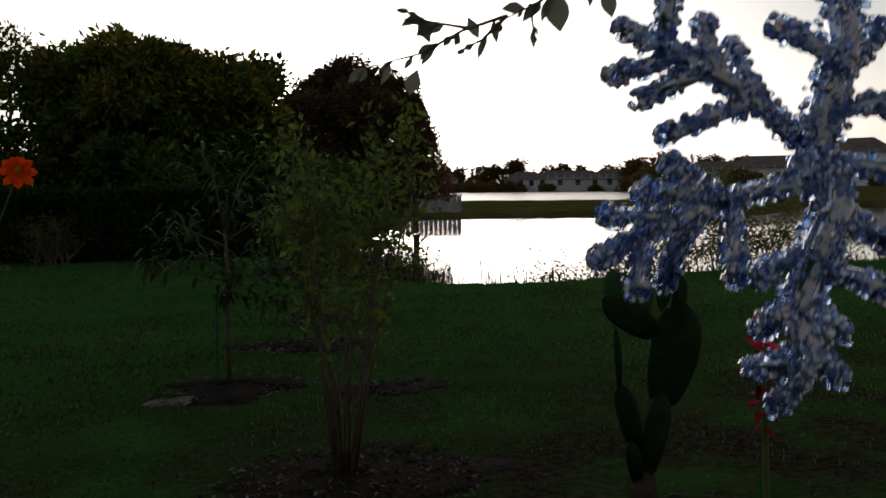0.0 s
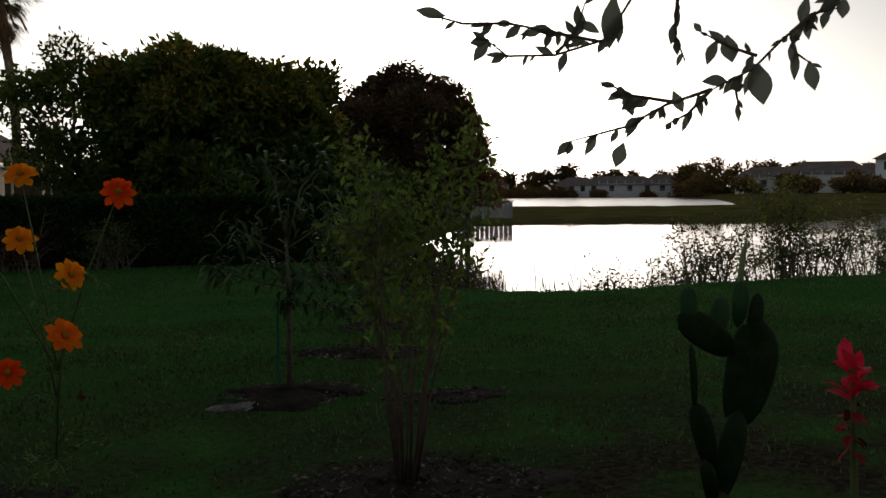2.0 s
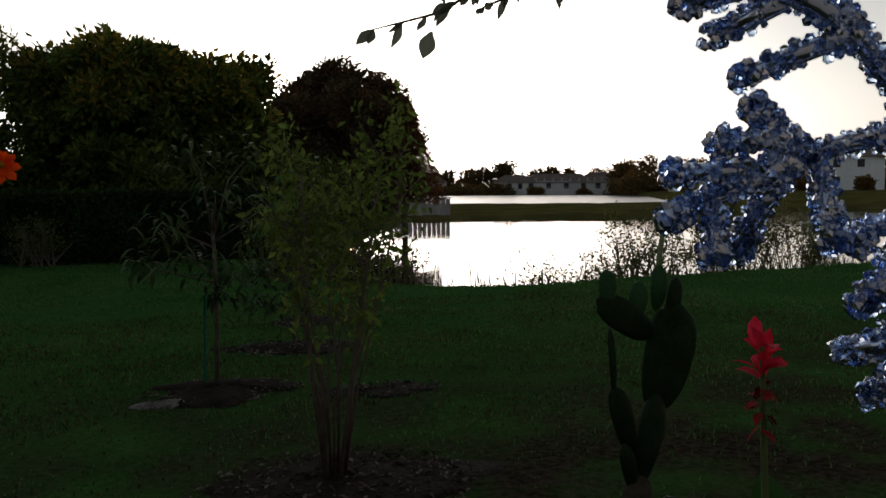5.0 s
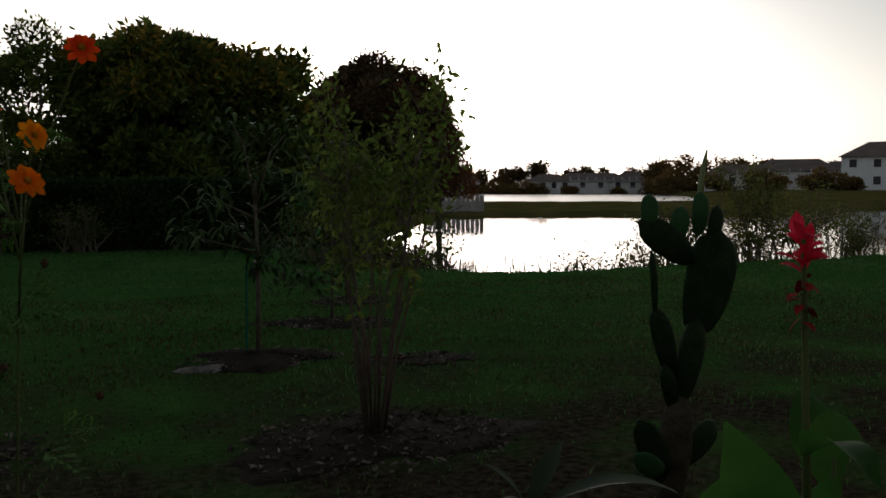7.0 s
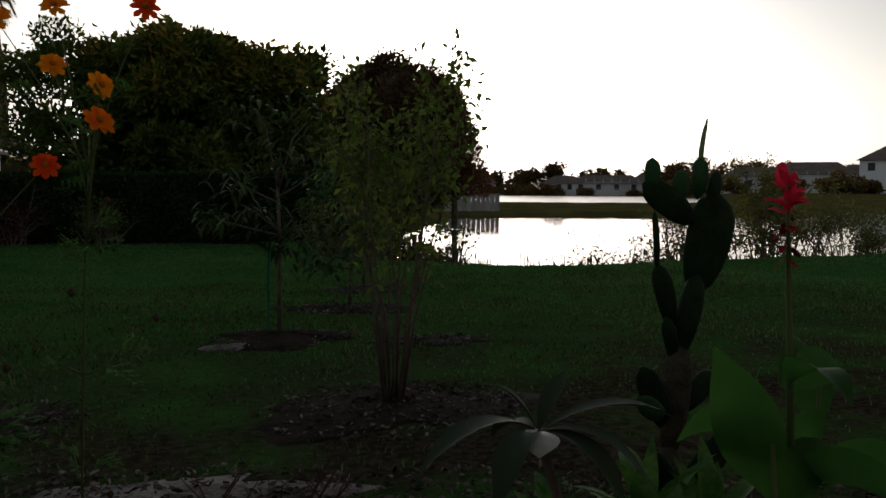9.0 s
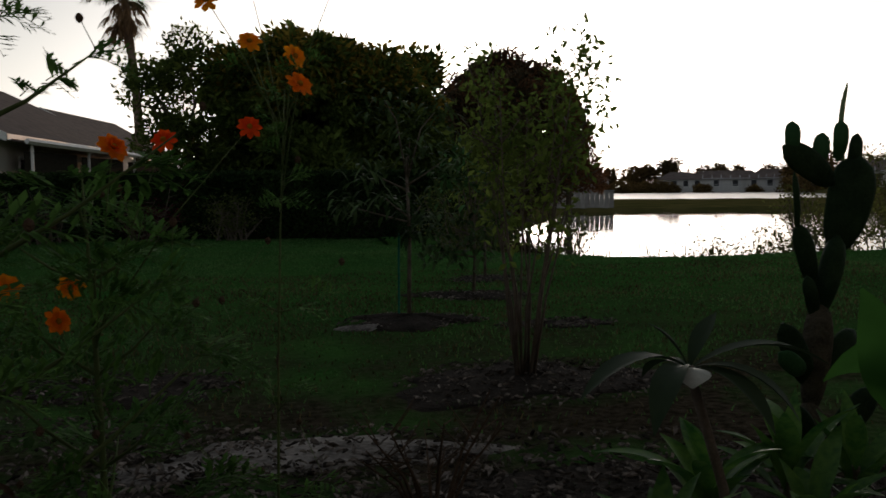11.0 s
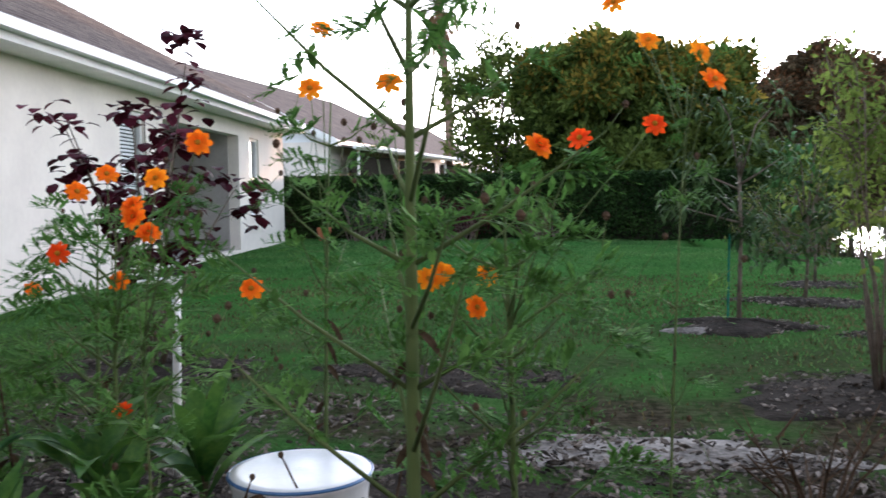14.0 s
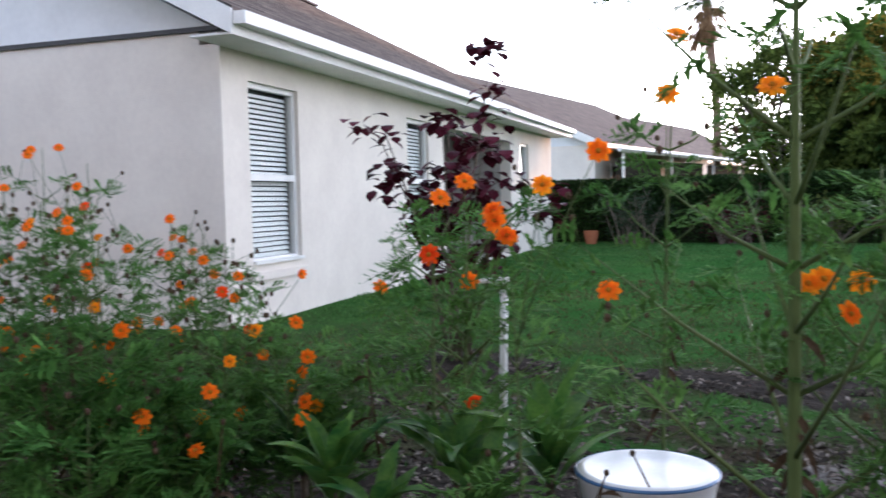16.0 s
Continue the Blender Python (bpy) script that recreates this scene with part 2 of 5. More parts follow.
def bead_material():
    """Clear and silvered blue beads, mixed at random."""
    m = bpy.data.materials.new("clear_blue_beads")
    m.use_nodes = True
    nd, ln = m.node_tree.nodes, m.node_tree.links
    b = nd["Principled BSDF"]
    g, r = nd.new("ShaderNodeNewGeometry"), nd.new("ShaderNodeValToRGB")
    r.color_ramp.elements[0].color, r.color_ramp.elements[1].color = (0.30, 0.44, 0.82, 1), (0.97, 0.98, 1.0, 1)
    ln.new(g.outputs["Random Per Island"], r.inputs["Fac"])
    ln.new(r.outputs["Color"], b.inputs["Base Color"])
    b.inputs["Roughness"].default_value, b.inputs["Metallic"].default_value = 0.08, 0.95
    gl, mx, st = nd.new("ShaderNodeBsdfGlass"), nd.new("ShaderNodeMixShader"), nd.new("ShaderNodeMath")
    gl.inputs["IOR"].default_value, gl.inputs["Roughness"].default_value = 1.3, 0.04
    gl.inputs["Color"].default_value = (0.80, 0.88, 1.0, 1)
    st.operation = "PINGPONG"
    st.inputs[1].default_value = 0.09
    th = nd.new("ShaderNodeMath")
    th.operation = "GREATER_THAN"
    th.inputs[1].default_value = 0.045
    ln.new(g.outputs["Random Per Island"], st.inputs[0])
    ln.new(st.outputs[0], th.inputs[0])
    ln.new(th.outputs[0], mx.inputs[0])
    ln.new(b.outputs[0], mx.inputs[1])
    ln.new(gl.outputs[0], mx.inputs[2])
    ln.new(mx.outputs[0], nd["Material Output"].inputs["Surface"])
    return m


M_ground, M_water, M_water_far, M_glass, M_bead = ground_material(), water_material("lake_water", 0.05, 0.08), water_material("ruffled_water", 0.3, 0.4), glass_material(), bead_material()


# ---- geometry helpers ----
class Geo:
    """Vertices and faces of one mesh in the making."""

    def __init__(self):
        self.v, self.f = [], []

    def box(self, x0, y0, z0, x1, y1, z1, m=None):
        k = len(self.v)
        for p in ((x0, y0, z0), (x1, y0, z0), (x1, y1, z0), (x0, y1, z0), (x0, y0, z1), (x1, y0, z1), (x1, y1, z1), (x0, y1, z1)):
            self.v.append(tuple(m @ Vector(p)) if m else p)
        for q in ((3, 2, 1, 0), (4, 5, 6, 7), (0, 1, 5, 4), (1, 2, 6, 5), (2, 3, 7, 6), (3, 0, 4, 7)):
            self.f.append(tuple(k + i for i in q))
        return self

    def tube(self, pts, rad, n=6):
        pts = [Vector(p) for p in pts]
        if not hasattr(rad, "__len__"):
            rad = [rad] * len(pts)
        k = len(self.v)
        side = None
        for i, p in enumerate(pts):
            t = (pts[min(i + 1, len(pts) - 1)] - pts[max(i - 1, 0)]).normalized()
            ref = side if side is not None else (Vector((1, 0, 0)) if abs(t.x) < 0.8 else Vector((0, 1, 0)))
            side = (ref - t * ref.dot(t)).normalized()
            up = t.cross(side)
            for j in range(n):
                a = 2 * math.pi * j / n
                self.v.append(tuple(p + (side * math.cos(a) + up * math.sin(a)) * rad[i]))
        for i in range(len(pts) - 1):
            for j in range(n):
                a, b = k + i * n + j, k + i * n + (j + 1) % n
                self.f.append((a, b, b + n, a + n))
        self.f.append(tuple(k + j for j in reversed(range(n))))
        self.f.append(tuple(k + (len(pts) - 1) * n + j for j in range(n)))
        return self

    def blade(self, base, d, length, width, droop=0.4, segs=5, fold=0.15, peak=0.45, up=(0, 0, 1), twist=0.0):
        """A leaf: a curved strip with a midrib, widest at peak."""
        p, d = Vector(base), Vector(d).normalized()
        side = d.cross(Vector(up))
        side = side.normalized() if side.length > 1e-3 else Vector((1, 0, 0))
        if twist:
            side = Matrix.Rotation(twist, 3, d) @ side
        k = len(self.v)
        for i in range(segs + 1):
            s = i / segs
            q = s / peak * 0.5 if s < peak else 0.5 + (s - peak) / (1 - peak) * 0.5
            w = width * 0.5 * max(math.sin(math.pi * min(max(q, 0.04), 0.985)), 0.02)
            nrm = side.cross(d).normalized()
            self.v += [tuple(p - side * w + nrm * fold * w), tuple(p), tuple(p + side * w + nrm * fold * w)]
            p = p + d * (length / segs)
            d = (d + Vector((0, 0, -droop / segs))).normalized()
            side = (side - d * side.dot(d)).normalized()
        for i in range(segs):
            a = k + 3 * i
            self.f += [(a, a + 1, a + 4, a + 3), (a + 1, a + 2, a + 5, a + 4)]
        return self

    def blob(self, c, r, squash=(1, 1, 1), n=6, rings=4, rot=None):
        k = len(self.v)
        c = Vector(c)
        for i in range(rings + 1):
            th = math.pi * (0.04 + 0.92 * i / rings)
            for j in range(n):
                a = 2 * math.pi * (j + 0.5 * (i % 2)) / n
                q = Vector((math.sin(th) * math.cos(a) * squash[0], math.sin(th) * math.sin(a) * squash[1], math.cos(th) * squash[2])) * r
                self.v.append(tuple(c + (rot @ q if rot else q)))
        for i in range(rings):
            for j in range(n):
                a, b = k + i * n + j, k + i * n + (j + 1) % n
                self.f.append((a, a + n, b + n, b))
        self.f.append(tuple(k + j for j in range(n)))
        self.f.append(tuple(k + rings * n + j for j in reversed(range(n))))
        return self

    def mesh(self, name, mat, smooth=False):
        me = bpy.data.meshes.new(name)
        me.from_pydata(self.v, [], self.f)
        me.materials.append(mat)
        if smooth:
            me.shade_smooth()
        return me


def part(name, geo, mat, parent=None, label="", smooth=False):
    ob = new(name, geo if isinstance(geo, bpy.types.Mesh) else geo.mesh(name, mat, smooth))
    if parent:
        ob.parent = parent
        ob.matrix_parent_inverse = parent.matrix_world.inverted()
    if label:
        ob["label"] = label
    return ob


def thing(name, label, category, at=(0, 0, 0), group="", kind=""):
    e = new(name)
    e.empty_display_size = 0.1
    e.location = at
    e.matrix_world = Matrix.Translation(at)
    return tagged(e, label, category, group, kind)


def leaf_cloud(rng, clumps, count, size, ratio=0.45, hang=0.0, shell=0.55):
    """Small folded leaves spread through ellipsoid clumps (centre, radii); returns vertices and faces."""
    vol = np.array([(c[1][0] * c[1][1] * c[1][2]) ** 0.67 for c in clumps])
    pick = rng.choice(len(clumps), count, p=vol / vol.sum())
    cen, rad = np.array([c[0] for c in clumps])[pick], np.array([c[1] for c in clumps])[pick]
    d = rng.normal(size=(count, 3))
    d /= np.linalg.norm(d, axis=1)[:, None]
    p = cen + d * rad * (shell + (1 - shell) * rng.random(count) ** 0.7)[:, None]
    p += rng.normal(size=(count, 3)) * np.minimum(rad, 0.6) * 0.2
    ax = d * 0.7 + rng.normal(size=(count, 3)) * 0.6 + np.array([0, 0, -hang])
    ax /= np.linalg.norm(ax, axis=1)[:, None]
    sd = np.cross(ax, rng.normal(size=(count, 3)))
    sd /= np.linalg.norm(sd, axis=1)[:, None] + 1e-9
    nr = np.cross(ax, sd)
    s = (size * (0.6 + 0.8 * rng.random(count)))[:, None]
    v = np.stack([p, p + ax * s * 0.5 + sd * s * ratio * 0.5 + nr * s * 0.08, p + ax * s, p + ax * s * 0.5 - sd * s * ratio * 0.5 + nr * s * 0.08], 1).reshape(-1, 3)
    k = np.arange(count) * 4
    return v, np.concatenate([np.stack([k, k + 1, k + 2], 1), np.stack([k, k + 2, k + 3], 1)])


def array_mesh(name, v, f, mat):
    me = bpy.data.meshes.new(name)
    me.from_pydata(v.tolist(), [], f.tolist())
    me.materials.append(mat)
    return me


def clump_set(rng, box, n, r):
    """n ellipsoid clumps inside a dome-shaped box (x0, y0, z0, x1, y1, z1)."""
    x0, y0, z0, x1, y1, z1 = box
    out = []
    while len(out) < n:
        u = rng.random(3) * 2 - 1
        if u[0] ** 2 + u[1] ** 2 + max(u[2], 0) ** 2 > 1:
            continue
        k = r * (0.4 + 0.95 * rng.random())
        out.append((((x0 + x1) / 2 + u[0] * ((x1 - x0) / 2 - k * 0.7), (y0 + y1) / 2 + u[1] * ((y1 - y0) / 2 - k * 0.7), (z0 + z1) / 2 + u[2] * ((z1 - z0) / 2 - k * 0.6)), (k, k, k * 0.75)))
    return out


def limbs(rng, base, r, height, clumps, geo, n=8):
    """A tapered trunk with limbs that reach into the clumps."""
    b = Vector(base)
    top = b + Vector((rng.normal() * 0.1, rng.normal() * 0.1, height))
    geo.tube([b - Vector((0, 0, 0.15)), b + (top - b) * 0.05, b + (top - b) * 0.5 + Vector((rng.normal() * 0.06 * height, 0, 0)), top], [r * 1.35, r, r * 0.8, r * 0.6], 8)
    for c, _ in clumps[:n]:
        c = Vector(c)
        mid = top.lerp(c, 0.5) + Vector((rng.normal() * 0.1, rng.normal() * 0.1, 0.05)) * height * 0.3
        geo.tube([top - Vector((0, 0, r)), mid, c], [r * 0.5, r * 0.3, r * 0.1], 5)


def tree(name, label, base, trunk_h, trunk_r, box, n_clumps, clump_r, count, leaf, mat, seed, category="tree", group="", lit_top=None, ratio=0.45, hang=0.0, bark=None, shell=0.55):
    rng = np.random.default_rng(seed)
    t = thing(name, label, category, base, group)
    clumps = clump_set(rng, box, n_clumps, clump_r)
    g, body = Geo(), list(clumps)
    limbs(rng, base, trunk_r, trunk_h, clumps, g, 10)
    if lit_top:
        for c in body:
            for _ in range(2):
                d = rng.normal(size=3)
                d[2] = abs(d[2])
                d /= np.linalg.norm(d)
                r = np.array(c[1])
                clumps.append((tuple(np.array(c[0]) + d * r * 1.28), tuple(r * 0.28)))
    part("trunk", g, bark or M_bark, t, smooth=True)
    crown = part("crown", array_mesh("crown", *leaf_cloud(rng, clumps, count, leaf, ratio, hang, shell), mat), mat, t)
    # highest clumps get extra leaves with the low sun's warmth in their colour
    if lit_top:
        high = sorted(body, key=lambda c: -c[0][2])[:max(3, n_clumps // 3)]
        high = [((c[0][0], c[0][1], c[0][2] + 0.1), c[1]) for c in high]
        part("sunlit_top", array_mesh("sunlit_top", *leaf_cloud(rng, high, count // 6, leaf, ratio, hang, 0.55), lit_top), lit_top, crown, "crown top leaves with warm sunlight put into their colour")
    return t


# ---- ground and water ----
LAKE = [(3.9, 17.0), (4.6, 14.6), (6.4, 12.75), (8.0, 12.0), (11.5, 11.9), (15.0, 12.1), (26.0, 12.5), (60, 12), (75, 30), (59.0, 51.5), (41.0, 41.0), (34.0, 44.2), (25.4, 48.8), (22.7, 50.0), (17.5, 41.0), (10.0, 29.0), (6.0, 24.0)]
POOL = [(14, 92), (30, 88), (43, 83.5), (62.0, 70.0), (80, 92), (99, 118), (112, 140), (140, 165), (126, 175), (96, 193), (60, 210), (20, 200)]


def signed(px, py, poly):
    """Distance to a polygon's outline, positive inside."""
    d = np.full(px.shape, 1e9)
    inside = np.zeros(px.shape, bool)
    for (ax, ay), (bx, by) in zip(poly, poly[1:] + poly[:1]):
        ex, ey = bx - ax, by - ay
        t = np.clip(((px - ax) * ex + (py - ay) * ey) / (ex * ex + ey * ey), 0, 1)
        d = np.minimum(d, np.hypot(px - ax - t * ex, py - ay - t * ey))
        cross = ((ay > py) != (by > py)) & (px < (bx - ax) * (py - ay) / (by - ay + 1e-12) + ax)
        inside ^= cross
    return np.where(inside, d, -d)


def land(px, py):
    """Height of the ground: lawn at 0, banks, lake beds, and a far shore that rises a little."""
    far = np.clip((np.hypot(px, py) - 30) / 20, 0, 1)
    z = -0.25 * far + np.clip((np.hypot(px, py) - 70) / 60, 0, 1) * 0.7 * np.clip((px - 0.75 * py) / 20, 0, 1)
    z = z + 0.025 * np.sin(px * 0.9 + 1.0) * np.cos(py * 0.7) + 0.012 * np.sin(px * 2.7) * np.sin(py * 2.3 + 0.6)
    for poly, slope in ((LAKE, 0.75), (POOL, 0.4)):
        s = signed(px, py, poly)
        z = np.where(s > -0.15, np.minimum(z, z - (s + 0.15) * slope), z)
    return np.maximum(z, -1.6)


def axis(stops):
    out = []
    for (a, step), (b, _) in zip(stops, stops[1:]):
        out += list(np.arange(a, b - 1e-6, step))
    return np.array(out + [stops[-1][0]])


gx = axis([(-700, 100), (-100, 15), (-25, 2), (-6, 0.25), (18, 0.6), (30, 2), (150, 8), (300, 80), (700, 1)])
gy = axis([(-400, 90), (-40, 6), (-4, 0.25), (22, 0.6), (55, 2), (110, 4), (220, 20), (300, 80), (900, 1)])
X, Y = np.meshgrid(gx, gy)
Z = land(X, Y)
nx, ny = len(gx), len(gy)
idx = (np.arange(ny - 1)[:, None] * nx + np.arange(nx - 1)[None, :]).ravel()
gme = bpy.data.meshes.new("ground")
gme.from_pydata(np.stack([X.ravel(), Y.ravel(), Z.ravel()], 1).tolist(), [], np.stack([idx, idx + 1, idx + nx + 1, idx + nx], 1).tolist())
gme.materials.append(M_ground)
gme.shade_smooth()
ground = tagged(new("ground", gme), "patchy green lawn sloping to a lake", "lawn", kind="structure")
WATER = -0.5
wg = Geo()
wg.v = [(0, 11, WATER), (170, 9, WATER), (170, 62, WATER), (0, 62, WATER)]
wg.f = [(0, 1, 2, 3)]
wf = Geo()
wf.v = [(0, 62.01, WATER), (170, 62.01, WATER), (170, 215, WATER), (0, 215, WATER)]
wf.f = [(0, 1, 2, 3)]
tagged(part("water_far", wf, M_water_far), "far pool of the lake ruffled by wind", "lake", kind="structure")
tagged(part("water", wg, M_water), "still lake mirroring the bright sky", "lake", kind="structure")


# ---- unseen house front added behind the walk: closes the place, shades the bed ----
tagged(part("unseen_shade_wall", Geo().box(-20.0, -1.95, -0.3, 9.0, -1.7, 5.5), M_stucco_shade), "unseen grey two-storey wall added behind the bed to block sky light", "wall", kind="structure")
k = Geo()
for xx in (-20.6, 9.6):
    k.v += [(xx, -1.1, 5.35), (xx, -1.1, 5.48), (xx, -7.5, 8.0), (xx, -7.5, 7.85)]
k.f = [(0, 1, 2, 3), (7, 6, 5, 4), (0, 4, 5, 1), (1, 5, 6, 2), (2, 6, 7, 3), (3, 7, 4, 0)]
tagged(part("roof_behind", k, M_shingle), "unseen brown roof with a deep eave added to shade the bed", "roof", kind="structure")


# ---- the house along the lawn ----
WX, Y0, Y1 = -4.42, 6.3, 19.6
house = thing("house", "single-storey cream stucco house with brown shingle roof", "house", (WX, Y0, 0))
holes = [(6.74, 7.67, 0.53, 2.19), (10.66, 11.48, 0.58, 2.17), (12.15, 16.0, 0.06, 2.15), (16.75, 17.45, 0.66, 2.16)]
y = Y0
for a, b, z0, z1 in holes:
    part("wall_section", Geo().box(WX - 0.2, y, -0.3, WX, a, 2.45), M_stucco, house)
    part("wall_section", Geo().box(WX - 0.2, a, -0.3, WX, b, z0), M_stucco, house)
    part("wall_section", Geo().box(WX - 0.2, a, z1, WX, b, 2.45), M_stucco, house)
    y = b
part("wall_section", Geo().box(WX - 0.2, y, -0.3, WX, Y1, 2.45), M_stucco, house)
part("wall_end", Geo().box(-16.38, Y0, -0.3, WX - 0.2, Y0 + 0.2, 2.58), M_stucco, house)
part("wall_back", Geo().box(-16.38, Y1 - 0.2, -0.3, WX - 0.2, Y1, 2.58), M_stucco, house)
part("wall_far", Geo().box(-16.58, Y0, -0.3, -16.38, Y1, 2.58), M_stucco, house)
# porch recess, its shade put into the walls' grey colour
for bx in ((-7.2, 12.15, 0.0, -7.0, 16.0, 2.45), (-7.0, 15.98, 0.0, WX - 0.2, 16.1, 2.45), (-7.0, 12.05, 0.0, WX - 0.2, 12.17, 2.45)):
    part("porch_wall", Geo().box(*bx), M_stucco_shade, house, "wall of the recessed porch with its shade put into the grey")
part("porch_floor", Geo().box(-7.0, 12.17, -0.1, WX - 0.2, 15.98, 0.05), M_concrete, house)
part("porch_ceiling", Geo().box(-7.0, 12.17, 2.3, WX - 0.2, 15.98, 2.36), M_white, house)
g = Geo()
for yy in (12.9, 14.0, 15.1):
    g.box(-7.0, yy - 0.03, 0.05, -6.96, yy + 0.03, 2.1)
g.box(-7.0, 12.9, 2.04, -6.96, 15.1, 2.1)
part("sliding_door_frame", g, M_white, house)
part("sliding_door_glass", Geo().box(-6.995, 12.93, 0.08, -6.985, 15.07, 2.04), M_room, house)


def house_window(y0, y1, z0, z1, apron):
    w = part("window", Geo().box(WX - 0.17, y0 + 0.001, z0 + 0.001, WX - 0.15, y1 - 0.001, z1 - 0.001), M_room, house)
    f = Geo()
    x0, x1, t = WX - 0.10, WX - 0.045, 0.05
    f.box(x0, y0, z0 + t, x1, y0 + t, z1 - t).box(x0, y1 - t, z0 + t, x1, y1, z1 - t)
    f.box(x0, y0, z1 - t, x1, y1, z1).box(x0, y0, z0, x1, y1, z0 + t)
    zm = z0 + (z1 - z0) * 0.48
    f.box(x0 + 0.01, y0 + t, zm - 0.03, x1 + 0.012, y1 - t, zm + 0.03)
    part("window_frame", f, M_white, w)
    part("window_sill", Geo().box(WX - 0.14, y0 + 0.002, z0 - 0.001, WX + 0.03, y1 - 0.002, z0 + 0.028), M_white, w)
    gl = part("pane", Geo().box(WX - 0.085, y0 + t, z0 + t, WX - 0.08, y1 - t, z1 - t), M_glass, w)
    gl.visible_shadow = False
    slat = Geo().box(-0.022, 0, -0.0012, 0.022, y1 - y0 - 0.14, 0.0012).mesh("blind_slat", M_slat)
    n = int((z1 - z0 - 0.12) / 0.048)
    for i in range(n):
        s = part("blind_slat", slat, M_slat, w)
        s.matrix_world = pose(WX - 0.118, y0 + 0.07, z0 + 0.07 + i * 0.048, 0, 52)
    if apron:
        part("sill_band", Geo().box(WX, y0 - 0.06, 0.38, WX + 0.025, y1 + 0.1, 0.45), M_stucco, w)


house_window(*holes[0], True)
house_window(*holes[1], True)
house_window(*holes[3], True)
# roof: ridge along y, eaves 0.42 out
EX, RX, RZ, EZ = WX + 0.42, -10.4, 5.94, 2.62
RY0, RY1 = Y0 - 0.45, Y1 + 0.3


def roof_slab(x_eave, x_ridge):
    k = Geo()
    for yy in (RY0, RY1):
        k.v += [(x_eave, yy, EZ), (x_ridge, yy, RZ), (x_ridge, yy, RZ - 0.14), (x_eave, yy, EZ - 0.02)]
    k.f = [(0, 1, 5, 4), (3, 7, 6, 2), (0, 4, 7, 3), (0, 3, 2, 1), (4, 5, 6, 7), (1, 2, 6, 5)]
    return k


roof = part("roof", roof_slab(EX, RX), M_shingle, house, "weathered brown shingle roof")
part("roof_rear", roof_slab(2 * RX - EX, RX - 0.002), M_shingle, house)
g = Geo()
sl = (RZ - EZ) / (RX - EX)
for side in (1, -1):
    for i in range(30):
        u = i / 30
        xa = EX + (RX - EX) * u
        xb = EX + (RX - EX) * (u + 1 / 30)
        if side < 0:
            xa, xb = 2 * RX - xa, 2 * RX - xb
        za, zb = EZ + (RZ - EZ) * u, EZ + (RZ - EZ) * (u + 1 / 30)
        n_t = 45 if side > 0 else 1
        for j in range(n_t):
            ya, yb = RY0 + (RY1 - RY0) * (j + 0.5 * (i % 2) * (n_t > 1)) / n_t, RY0 + (RY1 - RY0) * min(j + 0.97 + 0.5 * (i % 2) * (n_t > 1), n_t) / n_t
            if ya >= RY1:
                continue
            k = len(g.v)
            g.v += [(xa, ya, za + 0.022), (xa, yb, za + 0.022), (xb, yb, zb + 0.010), (xb, ya, zb + 0.010), (xa, ya, za + 0.005), (xa, yb, za + 0.005)]
            g.f += [(k, k + 1, k + 2, k + 3), (k, k + 4, k + 5, k + 1)]
sh = part("shingles", g, M_shingle, roof, "rows of overlapping brown shingles")
sh["kind"] = "stuff"
part("ridge_cap", Geo().box(RX - 0.14, RY0, RZ - 0.01, RX + 0.14, RY1, RZ + 0.04), M_shingle, roof)
part("fascia", Geo().box(EX - 0.03, RY0, 2.42, EX, RY1, 2.605), M_white, house, "white eave fascia board")
g = Geo()
g.box(EX + 0.002, RY0 + 0.02, 2.50, EX + 0.11, RY1, 2.512).box(EX + 0.098, RY0 + 0.02, 2.512, EX + 0.11, RY1, 2.60).box(EX + 0.002, RY0 + 0.005, 2.50, EX + 0.11, RY0 + 0.02, 2.60)
part("gutter", g, M_white, house)
part("soffit", Geo().box(WX + 0.001, RY0 + 0.03, 2.43, EX - 0.031, RY1 - 0.03, 2.45), M_white, house)
# near gable, with rake boards
k = Geo()
for yy in (Y0 + 0.02, Y0 + 0.18):
    k.v += [(WX - 0.05, yy, 2.584), (2 * RX - WX + 0.05, yy, 2.584), (RX, yy, RZ - 0.2)]
k.f = [(0, 2, 1), (3, 4, 5), (0, 3, 5, 2), (1, 2, 5, 4), (0, 1, 4, 3)]
part("gable", k, M_gable, house, "white gable siding above the end wall")
part("gable_trim", Geo().box(-16.38, Y0 - 0.03, 2.56, WX + 0.02, Y0 + 0.019, 2.60), M_cap, house)
for a, b in ((EX, RX), (2 * RX - EX, RX)):
    k = Geo()
    for yy in (RY0 - 0.03, RY0 - 0.002):
        k.v += [(a, yy, EZ), (b, yy, RZ), (b, yy, RZ - 0.22), (a, yy, EZ - 0.2)]
    k.f = [(0, 1, 2, 3), (7, 6, 5, 4), (0, 4, 5, 1), (3, 2, 6, 7), (0, 3, 7, 4), (1, 5, 6, 2)]
    part("rake_board", k, M_white, house)
k = Geo()
for yy in (RY0, Y0 + 0.02):
    k.v += [(EX - 0.03, yy, EZ - 0.17), (RX, yy, RZ - 0.16), (RX, yy, RZ - 0.18), (EX - 0.03, yy, EZ - 0.19)]
k.f = [(0, 1, 5, 4), (3, 7, 6, 2), (0, 4, 7, 3), (0, 3, 2, 1), (4, 5, 6, 7)]
part("rake_soffit", k, M_white, house)


